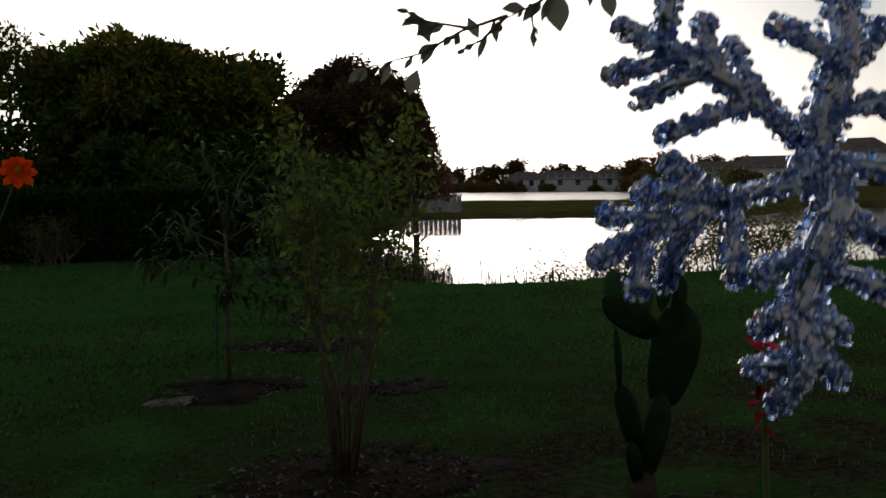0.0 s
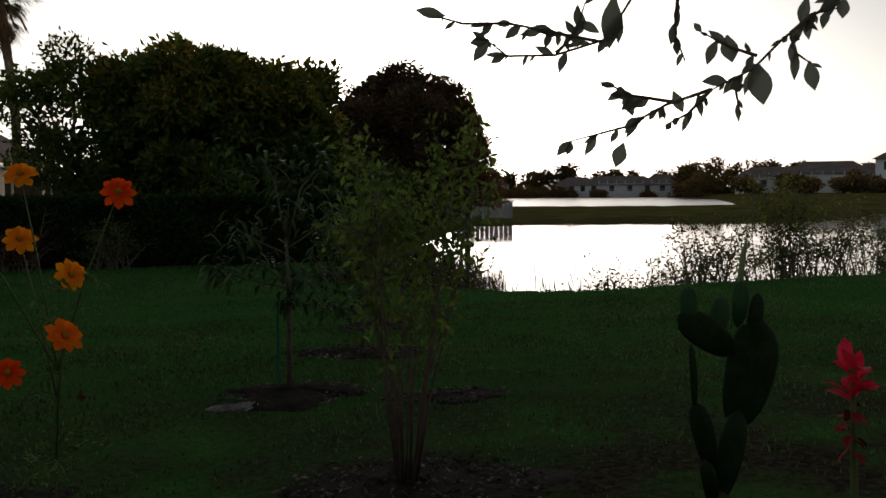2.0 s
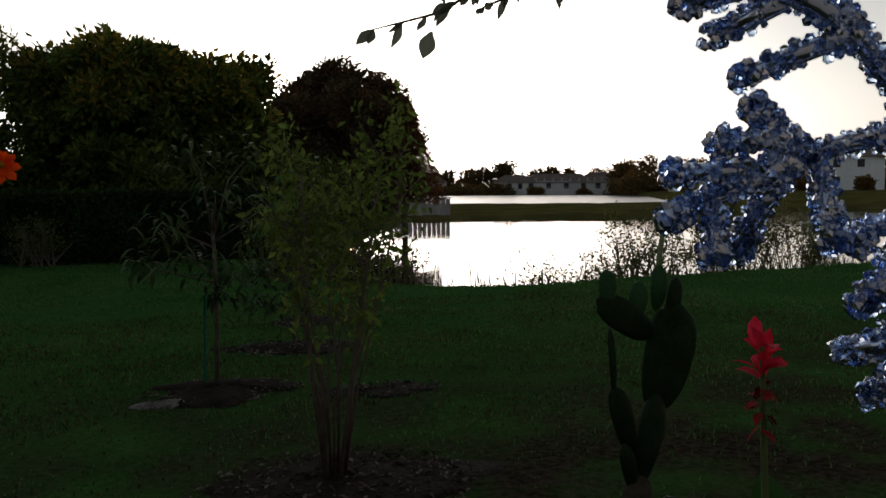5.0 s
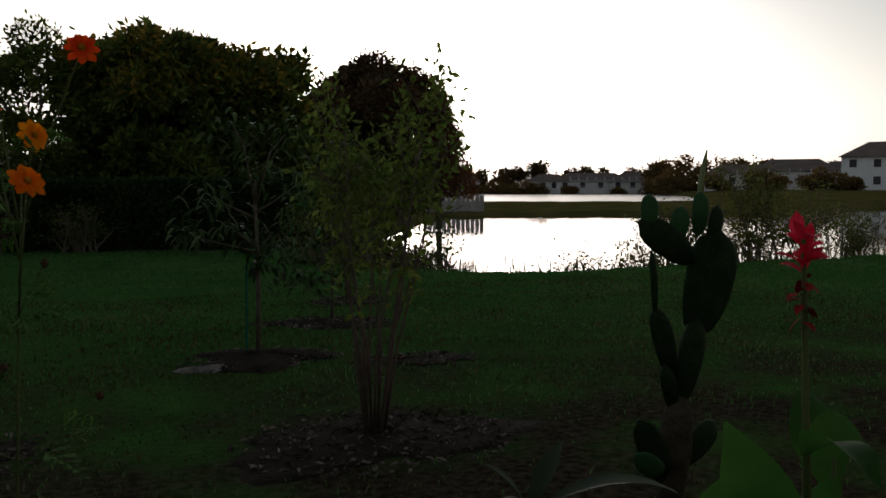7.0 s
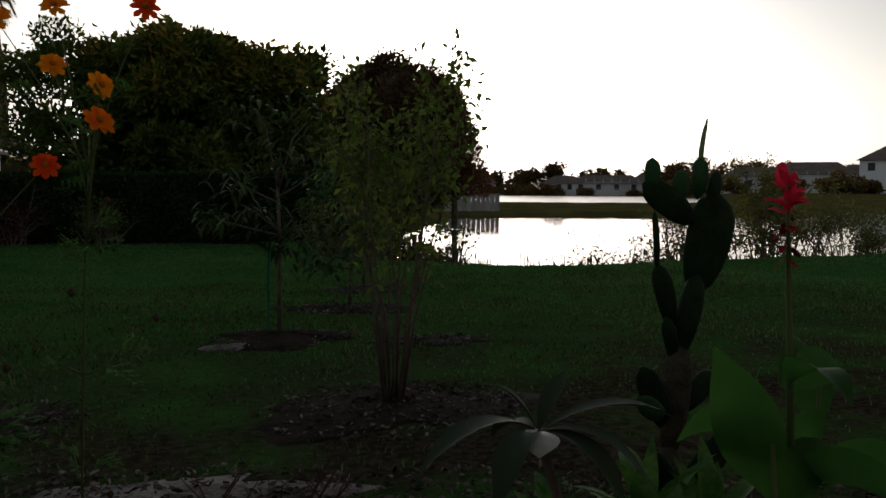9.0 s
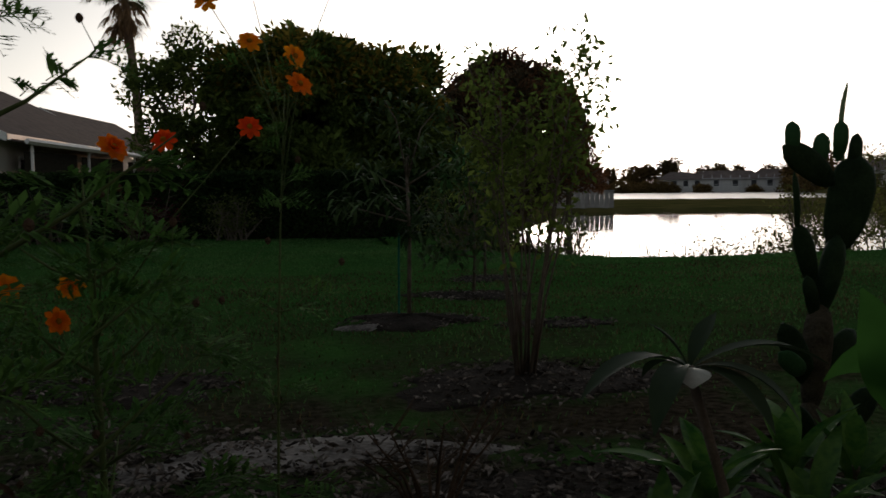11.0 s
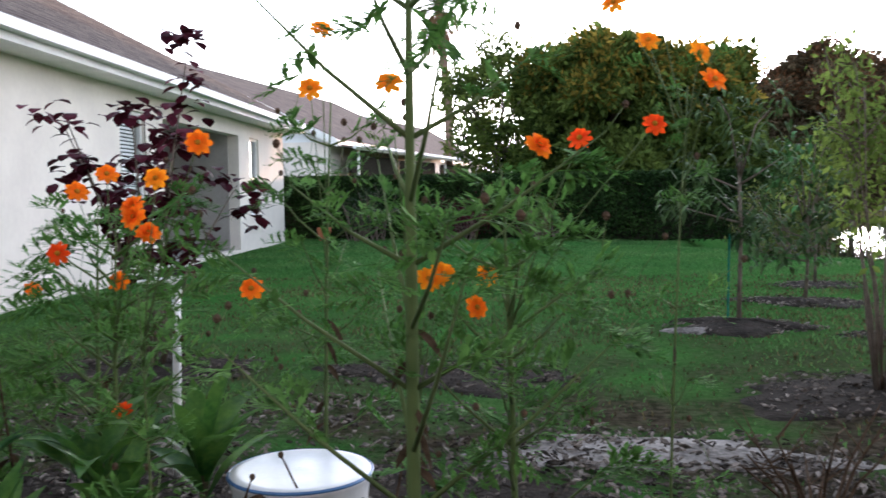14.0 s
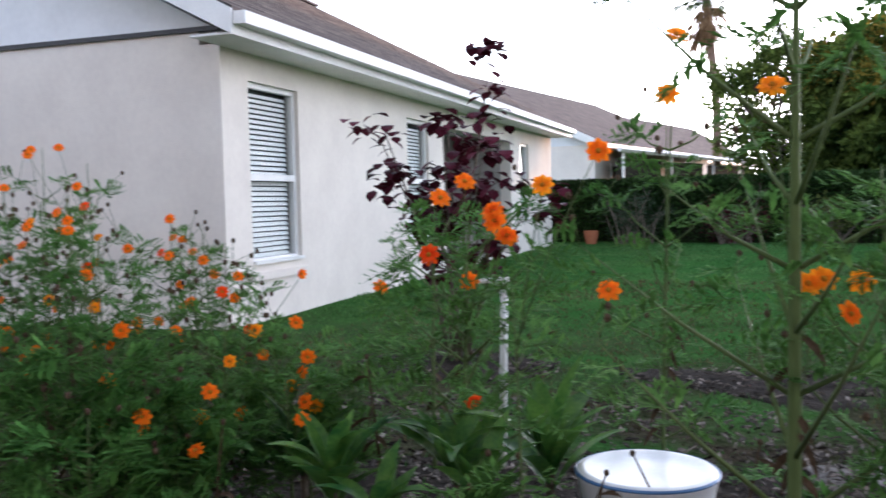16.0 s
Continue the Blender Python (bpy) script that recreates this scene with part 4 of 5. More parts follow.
def shore_bush(label, base, w, h, n_limb, leaves, seed, mat=None, leaf=0.06):
    rng = random.Random(seed)
    nr = np.random.default_rng(seed)
    t = thing("shore_bush", label, "shrub", base, "bushes on the lake edge")
    b = Vector(base)
    g, cl = Geo(), []
    for i in range(n_limb):
        a = rng.uniform(0, 6.28)
        foot = b + Vector((rng.uniform(-0.6, 0.6) * w, rng.uniform(-0.25, 0.25) * w, 0))
        e = foot + Vector((math.cos(a) * w * rng.uniform(0.2, 0.9), math.sin(a) * w * 0.6 * rng.random(), h * rng.uniform(0.3, 1)))
        m = foot.lerp(e, 0.5) + Vector((rng.uniform(-0.15, 0.15) * w, 0, rng.uniform(-0.05, 0.16) * h))
        g.tube([foot - Vector((0, 0, 0.1)), m, e], [0.018, 0.011, 0.004], 4)
        for j in range(6):
            o = m.lerp(e, rng.random()) if j > 1 else foot.lerp(m, rng.uniform(0.4, 1))
            q = o + Vector((rng.uniform(-0.3, 0.3), rng.uniform(-0.2, 0.2), rng.uniform(-0.12, 0.22)))
            g.tube([o, q], [0.006, 0.002], 3)
            cl.append((tuple(q), (0.16, 0.16, 0.13)))
        cl.append((tuple(e), (0.2, 0.2, 0.16)))
    part("wood", g, M_bark, t)
    part("foliage", array_mesh("foliage", *leaf_cloud(nr, cl, leaves, leaf, 0.5, 0, 0.1), mat or M_shore), mat or M_shore, t)


shore_bush("sparse twiggy bush with small leaves at the water's edge", (10.9, 12.7, -0.35), 0.95, 1.3, 34, 2600, 91)
shore_bush("leafy green bush at the water's edge", (12.8, 13.1, -0.4), 1.0, 2.15, 36, 3800, 92, None, 0.07)
shore_bush("sparse spreading bush at the water's edge", (14.1, 13.0, -0.4), 1.1, 1.75, 30, 2100, 93)
shore_bush("twiggy bush with thin leaves at the water's edge", (15.6, 13.2, -0.4), 0.9, 1.2, 30, 2200, 94)
shore_bush("low weeds on the lake bank", (9.0, 12.4, -0.35), 0.9, 0.65, 20, 700, 95)
shore_bush("low weeds on the lake bank", (10.1, 12.4, -0.35), 0.7, 0.75, 18, 700, 96)
shore_bush("leafy bush where hedge meets the lake", (5.2, 14.6, -0.3), 0.9, 1.5, 26, 2600, 97)
shore_bush("thin leafy bush on the bank of the lake", (6.3, 13.4, -0.3), 0.6, 0.9, 20, 700, 98)

# board seawall at the far bank
sw = thing("seawall", "weathered grey board retaining wall at the water", "retaining wall", (24.0, 50.0, 0))
ux, uy = (25.4 - 22.0) / 3.75, (49.3 - 50.9) / 3.75
bd = Geo().box(0.01, 0, 0, 0.29, 0.12, 1.75).mesh("board", M_concrete)
for i in range(13):
    o = part("board", bd, M_concrete, sw)
    o.matrix_world = pose(22.0 + ux * 0.29 * i, 50.9 + uy * 0.29 * i, -1.0 + 0.012 * (i % 3), 0, 0, math.degrees(math.atan2(uy, ux)))
cp = part("cap_board", Geo().box(-0.05, -0.04, 0, 3.85, 0.16, 0.06), M_concrete, sw)
cp.matrix_world = pose(22.0, 50.9, 0.775, 0, 0, math.degrees(math.atan2(uy, ux)))


# ---- far shore: houses and woods ----
def far_house(label, c, yaw, w, d, eave, ridge, n_win, z0, cage=False, storeys=1, paint=None):
    t = thing("far_house", label, "house", (c[0], c[1], z0), "houses on the far shore")
    m = pose(c[0], c[1], z0, 0, 0, yaw)
    part("wall", Geo().box(-w / 2, -d / 2, -1.0, w / 2, d / 2, eave, m), paint or M_farwall, t)
    k = Geo()
    e = 0.5
    pts = [(-w / 2 - e, -d / 2 - e, eave), (w / 2 + e, -d / 2 - e, eave), (w / 2 + e, d / 2 + e, eave), (-w / 2 - e, d / 2 + e, eave), (-w / 2 + d * 0.3, 0, ridge), (w / 2 - d * 0.3, 0, ridge)]
    k.v = [tuple(m @ Vector(p)) for p in pts]
    k.f = [(0, 1, 5, 4), (2, 3, 4, 5), (1, 2, 5), (3, 0, 4), (3, 2, 1, 0)]
    part("roof", k, M_farroof, t)
    for s in range(storeys):
        for i in range(n_win):
            x = -w / 2 + w * (i + 0.5) / n_win
            zz = 0.9 + s * 2.8
            wd = part("window", Geo().box(x - 0.55, -d / 2 - 0.03, zz, x + 0.55, -d / 2 + 0.02, zz + 1.3, m), M_room, t)
            part("window_frame", Geo().box(x - 0.65, -d / 2 - 0.05, zz + 1.3, x + 0.65, -d / 2 + 0.02, zz + 1.42, m).box(x - 0.65, -d / 2 - 0.05, zz - 0.12, x + 0.65, -d / 2 + 0.02, zz, m), M_white, wd)
    if cage:
        k = Geo()
        for i in range(6):
            x = -w * 0.3 + w * 0.6 * i / 5
            k.box(x - 0.06, -d / 2 - 4.0, 0, x + 0.06, -d / 2 - 3.88, 2.6, m)
            k.tube([m @ Vector((x, -d / 2 - 3.94, 2.6)), m @ Vector((x, -d / 2 - 2.6, 3.3)), m @ Vector((x, -d / 2, 3.0))], 0.06, 4)
        k.box(-w * 0.3, -d / 2 - 4.0, 2.5, w * 0.3, -d / 2 - 3.9, 2.62, m).box(-w * 0.3, -d / 2 - 4.0, 1.2, w * 0.3, -d / 2 - 3.9, 1.28, m)
        part("screen_cage", k, M_cage, t, "screened pool enclosure frame")


def toward(az, dist):
    return 0.63 + math.sin(radians(az)) * dist, 0.18 + math.cos(radians(az)) * dist


for az, dist, w, h, cg in ((24.4, 206, 15, 4.6, False), (30.9, 212, 10, 4.2, False), (33.6, 210, 16, 4.4, True), (36.6, 208, 13, 4.5, True)):
    far_house("distant single-storey house on the far shore", toward(az, dist), -az, w, 9, 2.4, h, 4, -0.1, cg)
far_house("grey-roofed house with a screened pool cage across the lake", toward(45.6, 170), -45, 14, 10, 3.0, 5.2, 4, 0.7, True)
far_house("low house with a hip roof across the lake", toward(42.6, 176), -42, 13, 9, 2.6, 4.6, 4, 0.6, True)
far_house("white two-storey house with a gabled roof across the lake", toward(50.4, 165), -62, 11, 10, 5.4, 8.0, 3, 0.45, False, 2, M_gable)
far_house("long low wing of a house across the lake", toward(48.0, 170), -48, 7, 8, 2.8, 4.8, 2, 0.6)
nr = np.random.default_rng(7)
for i in range(34):
    az = -6 + 66 * i / 33 + nr.normal() * 0.4
    dist = 222 + nr.random() * 14
    h = 6.0 + nr.random() * 2.6 - (1.2 if 31 < az < 38 else 0)
    if 37.5 < az < 43:
        dist, h = 195, 7.0 + 2.0 * nr.random()
    if az > 43:
        dist, h = 196 + nr.random() * 12, 6.0 + nr.random() * 1.6
    x, y = toward(az, dist)
    tree("far_tree", "distant tree on the far shore against the sunset", (x, y, -0.4), 2.0, 0.3, (x - 5.0, y - 4, -0.6, x + 5.0, y + 4, h), 26, 1.6, 2700, 0.85, M_far, 200 + i, group="woods on the far shore", shell=0.4)
for az, dist, w, h in ((28.0, 200, 3.2, 4.2), (29.4, 200, 4, 4.4), (38.6, 175, 5, 5.5), (35.2, 200, 2.2, 2.8), (32.2, 200, 2.4, 3.0), (26.2, 198, 3, 3.2), (27.2, 199, 4, 4.0), (30.2, 199, 3, 3.4), (37.6, 190, 4, 4.2), (51.6, 150, 1.6, 2.4), (43.6, 150, 3.0, 3.4), (44.6, 146, 2.2, 2.4), (46.6, 150, 2.4, 2.6), (47.4, 148, 3.0, 3.6), (41.2, 160, 3.0, 3.2), (48.8, 152, 2.0, 2.6)):
    x, y = toward(az, dist)
    z = float(land(np.array([x]), np.array([y]))[0])
    tree("far_shrub", "rounded shrub on the far bank", (x, y, z), 1.0, 0.15, (x - w, y - w, z - 0.2, x + w, y + w, z + h), 14, w * 0.35, 1600, 0.5, M_far, 300 + int(az * 10), category="shrub", group="shrubs on the far bank")


# ---- flower bed: cosmos ----
def fern(g, o, d, length, rng):
    """A feathery, twice-cut cosmos leaf."""
    d = Vector(d).normalized()
    side = d.cross(Vector((0, 0, 1)))
    side = side.normalized() if side.length > 0.01 else Vector((1, 0, 0))
    side = Matrix.Rotation(rng.uniform(-1.1, 1.1), 3, d) @ side
    o = Vector(o)
    droop = Vector((0, 0, -0.35 * length))
    g.tube([o, o + d * length * 0.5 + droop * 0.1, o + d * length + droop], [0.0014, 0.001, 0.0006], 3)
    for i in range(5):
        s = 0.25 + 0.75 * i / 4
        p = o + d * length * s + droop * s * s
        L = length * (0.42 - 0.28 * i / 4)
        for sg in ((-1, 1) if i < 4 else (0,)):
            q = (d * 0.8 + side * sg * 0.8 + Vector((0, 0, rng.uniform(-0.15, 0.25)))).normalized()
            g.blade(p, q, L, L * 0.24, 0.3, 3)
            for m in (0.4, 0.7):
                for s2 in (-1, 1):
                    q2 = (q + side * s2 * 0.55 + d * s2 * -0.25 * sg).normalized()
                    g.blade(p + q * L * m, q2, L * 0.5, L * 0.22, 0.2, 2)


def petal_mesh(n, r, mat, double, seed):
    rng = random.Random(seed)
    g = Geo()
    for ring in range(double):
        for i in range(n):
            a = 2 * math.pi * (i + 0.5 * ring) / n
            e = 0.12 + 0.45 * ring + rng.uniform(-0.12, 0.12)
            d = Vector((math.cos(a) * math.cos(e), math.sin(a) * math.cos(e), math.sin(e)))
            g.blade(d * 0.004, d, r * rng.uniform(0.9, 1.05) * (1 - 0.2 * ring), r * 0.58, 0.35, 4, 0.12, 0.7, twist=rng.uniform(-0.25, 0.25))
    return g.mesh("flower", mat)


FLOWER = {"o": petal_mesh(8, 0.031, M_orange, 2, 1), "y": petal_mesh(8, 0.031, M_yellow, 2, 2), "r": petal_mesh(8, 0.029, M_redorange, 2, 3), "m": petal_mesh(9, 0.034, M_orange, 3, 4)}
CENTRE = Geo().blob((0, 0, 0.006), 0.0075, (1, 1, 0.8), 7, 4).mesh("flower_center", M_disc)
BUD = Geo().blob((0, 0, 0), 0.008, (1, 1, 1.2), 6, 4).mesh("seed_head", M_dried)


def bloom(plant, at, kind, rng, size=1.0):
    yaw = rng.uniform(-38, 38)
    m = Matrix.Translation(at) @ pose(0, 0, 0, rng.uniform(42, 82), 0, yaw + 10) @ Matrix.Diagonal((size, size, size, 1))
    f = part("flower", FLOWER[kind], M_orange, plant)
    f.matrix_world = m
    c = part("flower_center", CENTRE, M_disc, f)
    c.matrix_parent_inverse = Matrix()
    c.matrix_basis = Matrix()


def cosmos(label, base, h, nodes, flowers, seed, spread=0.3, leaf=0.13, leaves=4, dried=4, stem_r=0.009, bloom_size=1.0, fork=0.62):
    """A tall, branching cosmos; each flower ends a stem of its own."""
    rng = random.Random(seed)
    t = thing("cosmos_plant", label, "cosmos", base, "cosmos plants in the bed")
    b = Vector(base)
    lean = Vector((rng.uniform(-0.04, 0.04), rng.uniform(-0.03, 0.03), 0))
    at = lambda z: b + Vector((0, 0, z)) + lean * (z / h) ** 2
    sg, fg = Geo(), Geo()
    sg.tube([at(-0.04), at(h * 0.25), at(h * 0.5), at(h * 0.75), at(h)], [stem_r, stem_r * 0.95, stem_r * 0.82, stem_r * 0.55, 0.0015], 7)
    ends = []
    for i in range(nodes):
        z = h * (0.22 + 0.74 * i / nodes)
        a0 = i * 1.57 + rng.uniform(-0.3, 0.3)
        for k in (0, 1):
            a = a0 + math.pi * k
            L = spread * rng.uniform(0.6, 1.1) * (1.15 - 0.6 * i / nodes)
            o = at(z)
            d = Vector((math.cos(a), math.sin(a), rng.uniform(0.55, 1.0)))
            e = o + d * L
            m = o + d * L * 0.5 - Vector((0, 0, 0.015))
            sg.tube([o, m, e], [min(stem_r * 0.55, 0.0065), min(stem_r * 0.4, 0.0045), 0.0014], 5)
            for j in range(leaves):
                q = o.lerp(e, 0.3 + 0.75 * rng.random() ** 0.7)
                aa = a + rng.uniform(-1.5, 1.5)
                fern(fg, q, (math.cos(aa), math.sin(aa), rng.uniform(-0.1, 0.7)), leaf * rng.uniform(0.6, 1.15), rng)
            ends.append(e)
    for x, y, z, kind in flowers:
        p = Vector((x, y, z))
        s = min(max((z - base[2]) * fork, 0.2 * h), 0.92 * h)
        o = at(s)
        m = o.lerp(p, 0.5) + Vector((0, 0, 0.05 * (p - o).length))
        sg.tube([o, m, p], [0.0026, 0.0016, 0.001], 4)
        for j in range(2):
            aa = rng.uniform(0, 6.28)
            fern(fg, o.lerp(p, rng.uniform(0.15, 0.6)), (math.cos(aa), math.sin(aa), 0.5), leaf * 0.8, rng)
        bloom(t, p, kind, rng, bloom_size)
    for i in range(dried):
        e = rng.choice(ends)
        p = e + Vector((rng.uniform(-0.08, 0.08), rng.uniform(-0.08, 0.08), rng.uniform(0.03, 0.12)))
        sg.tube([e, p], [0.0012, 0.001], 3)
        s = part("seed_head", BUD, M_dried, t)
        s.matrix_world = Matrix.Translation(p)
    dg = Geo()
    for i in range(dried // 2):
        o = at(h * rng.uniform(0.12, 0.55))
        a = rng.uniform(0, 6.28)
        dg.blade(o, (math.cos(a), math.sin(a), -0.6), rng.uniform(0.06, 0.12), 0.018, 1.4, 4, twist=1.2)
    if dg.v:
        part("dead_leaves", dg, M_dried, t, "dry brown hanging leaves")
    part("stem", sg, M_cosmos_stem, t, smooth=True)
    part("foliage", fg, M_cosmos, t, "feathery green leaves")
    return t


cosmos("tall branching orange cosmos with feathery leaves", (-0.08, 1.6, 0.02), 1.75, 10, [(-0.018, 1.70, 0.895, "y"), (-0.05, 1.69, 0.885, "y"), (-0.119, 1.61, 1.295, "y")], 101, 0.42, 0.16, 5, 30, 0.016, 0.95)
cosmos("leafy orange cosmos with red-orange blooms", (0.14, 1.85, 0.02), 1.12, 8, [(0.188, 1.70, 1.168, "m"), (0.286, 1.785, 1.187, "r"), (0.472, 1.905, 1.225, "r"), (0.078, 1.90, 0.873, "y"), (0.05, 1.88, 0.80, "o")], 102, 0.22, 0.16, 6, 14, 0.009, 0.95)
cosmos("thin-stemmed orange cosmos with high golden and red blooms", (0.52, 1.95, 0.02), 1.3, 4, [(0.496, 2.087, 1.576, "y"), (0.49, 2.1, 1.45, "y"), (0.579, 1.927, 1.392, "y"), (0.568, 1.75, 1.307, "o"), (0.663, 1.838, 1.541, "r"), (0.387, 1.973, 1.521, "y")], 103, 0.10, 0.10, 2, 5, 0.004, 0.98, 0.8)
cosmos("orange cosmos with golden blooms", (-0.42, 2.45, 0.02), 1.4, 7, [(-0.343, 2.095, 1.494, "y"), (-0.363, 2.03, 1.336, "y"), (-0.508, 1.968, 0.838, "o")], 104, 0.22, 0.14, 5, 12, 0.007)
cosmos("slim orange cosmos leaning over the bucket", (-0.68, 1.72, 0.02), 0.85, 4, [(-0.43, 1.34, 1.165, "o"), (-0.579, 1.532, 1.107, "y")], 109, 0.14, 0.12, 3, 3, 0.004, 0.75)
cosmos("bushy orange cosmos with double blooms", (-1.02, 2.32, 0.02), 1.0, 9, [(-0.821, 2.023, 1.018, "m"), (-0.80, 2.06, 0.975, "m"), (-0.835, 2.05, 1.045, "m"), (-0.96, 2.187, 1.132, "o"), (-1.017, 2.125, 1.085, "o"), (-0.997, 1.97, 0.931, "r"), (-0.994, 2.319, 0.825, "o"), (-0.968, 2.259, 0.456, "r")], 105, 0.32, 0.16, 7, 10)
cosmos("orange cosmos beside the pipe", (-1.35, 2.95, 0.02), 1.05, 6, [(-1.5, 2.8, 0.75, "o")], 106, 0.26, 0.15, 4, 6)
rt = random.Random(9)
for i in range(13):
    u = (i + rt.random()) / 13
    x, y = -1.75 - 1.15 * u, 1.85 + 0.8 * rt.random()
    h = 0.82 + 0.42 * u + rt.uniform(-0.08, 0.08)
    fl = [(x + rt.uniform(-0.22, 0.22), y + rt.uniform(-0.2, 0.2), h * rt.uniform(0.5, 1.08), rt.choice("ooooyr")) for _ in range(5)]
    cosmos("seeding orange cosmos in a tall thin stand near the house", (x, y, 0.02), h, 6, fl, 110 + i, 0.2, 0.12, 4, 18, 0.005, 0.66)
for i in range(6):
    x, y = -1.6 - 1.0 * rt.random(), 1.35 + 0.75 * rt.random()
    h = 0.5 + 0.35 * rt.random()
    cosmos("shaded leafy cosmos with dry seed heads in the bed", (x, y, 0.02), h, 6, [(x + rt.uniform(-0.12, 0.12), y + rt.uniform(-0.12, 0.12), h * rt.uniform(0.8, 1.1), "o")], 150 + i, 0.2, 0.15, 7, 7, 0.006, 0.8)
for i in range(5):
    x, y = -1.35 - 0.5 * rt.random(), 1.75 + 0.6 * rt.random()
    h = 0.4 + 0.2 * rt.random()
    cosmos("low young orange cosmos in the bed", (x, y, 0.02), h, 5, [(x + rt.uniform(-0.12, 0.12), y + rt.uniform(-0.12, 0.12), h * rt.uniform(0.8, 1.15), rt.choice("oyo")) for _ in range(3)], 130 + i, 0.18, 0.13, 7, 1, 0.005, 0.8)


# ---- strap-leaved plants ----
def strap_plant(label, base, n, length, width, mat, seed, droop=1.1, up=0.9, category="leafy plant", stalk=0.0):
    rng = random.Random(seed)
    t = thing("strap_plant", label, category, base, "broad-leaved plants in the bed")
    b = Vector(base)
    if stalk:
        part("stem", Geo().tube([b - Vector((0, 0, 0.03)), b + Vector((0, 0, stalk))], [0.018, 0.012], 6), M_bark, t)
    for i in range(n):
        a, e = i * 2.4 + rng.uniform(-0.3, 0.3), up * rng.uniform(0.55, 1.15)
        g = Geo().blade(b + Vector((math.cos(a) * 0.012, math.sin(a) * 0.012, stalk * (0.6 + 0.4 * i / n))), (math.cos(a) * math.cos(e), math.sin(a) * math.cos(e), math.sin(e)), length * rng.uniform(0.7, 1.15), width * rng.uniform(0.8, 1.15), droop, 7, 0.35, 0.5)
        part("leaf", g, mat, t, smooth=True)


rs = random.Random(21)
for x, y, s in ((-0.98, 2.12, 1.0), (-0.72, 2.2, 1.0), (-0.86, 1.95, 0.8), (-1.3, 1.95, 0.9), (-1.5, 2.15, 0.9), (-1.1, 1.8, 0.75), (-1.7, 1.9, 0.9), (-1.95, 1.85, 0.8)):
    strap_plant("glossy green strap-leaved plant with yellowish tips", (x, y, 0.02), 14, 0.29 * s, 0.078 * s, M_strap, int(1000 + x * 100), 1.0, 1.2, stalk=0.34 * s)
for x, y, s in ((1.38, 1.62, 0.8), (1.62, 1.8, 1.0), (1.9, 1.85, 1.0), (2.08, 1.8, 0.95), (1.78, 1.6, 0.9), (1.5, 1.45, 0.8)):
    strap_plant("green broad-leaved plant at the foot of the cactus", (x, y, 0.02), 13, 0.28 * s, 0.062 * s, M_strap, int(2000 + x * 100), 0.9, 1.1, stalk=0.3 * s)

# dead stalks among the flowers
rd = random.Random(77)
for x, y, h, dx in ((-0.30, 2.0, 0.40, -0.16), (-0.62, 1.95, 0.36, 0.1), (-0.2, 2.1, 0.42, 0.06), (-2.05, 1.75, 0.75, 0.05), (-2.2, 1.6, 0.85, -0.08), (-2.35, 1.8, 0.7, 0.1), (-1.9, 1.55, 0.6, -0.05), (-1.55, 1.7, 0.5, 0.05), (-1.25, 2.2, 0.6, -0.04)):
    ds = thing("dead_stalk", "dry dark brown flower stalk with seed heads", "dead stalk", (x, y, 0.02), "dead stalks in the bed")
    top = Vector((x + dx, y + rd.uniform(-0.05, 0.05), h))
    part("stem", Geo().tube([(x, y, -0.02), (x + dx * 0.35, y, h * 0.5), top], [0.006, 0.005, 0.002], 5), M_dried, ds)
    dl = Geo()
    for i in range(7):
        a = rd.uniform(0, 6.28)
        dl.blade(Vector((x, y, 0)).lerp(top, rd.uniform(0.25, 0.95)), (math.cos(a), math.sin(a), rd.uniform(-1, 0.2)), rd.uniform(0.05, 0.11), 0.016, 1.3, 4, twist=1.0)
    part("dead_leaves", dl, M_dried, ds)
    part("seed_head", BUD, M_dried, ds).matrix_world = Matrix.Translation(top)

# bare dark twigs in the bed
tw = thing("dead_shrub", "small bare dark twiggy shrub in the mulch", "dead shrub", (1.02, 2.35, 0.02))
rt = random.Random(33)
for i in range(11):
    a = rt.uniform(0, 6.28)
    e = Vector((1.02 + math.cos(a) * 0.22, 2.35 + math.sin(a) * 0.18, rt.uniform(0.22, 0.45)))
    m = Vector((1.02, 2.35, 0)).lerp(e, 0.5) + Vector((0, 0, 0.05))
    g = Geo().tube([(1.02, 2.35, -0.02), m, e], [0.007, 0.005, 0.002], 4)
    for j in range(3):
        q = m.lerp(e, rt.random())
        g.tube([q, q + Vector((rt.uniform(-0.1, 0.1), rt.uniform(-0.1, 0.1), rt.uniform(0.0, 0.12)))], [0.003, 0.0015], 3)
    part("twig", g, M_dried, tw)


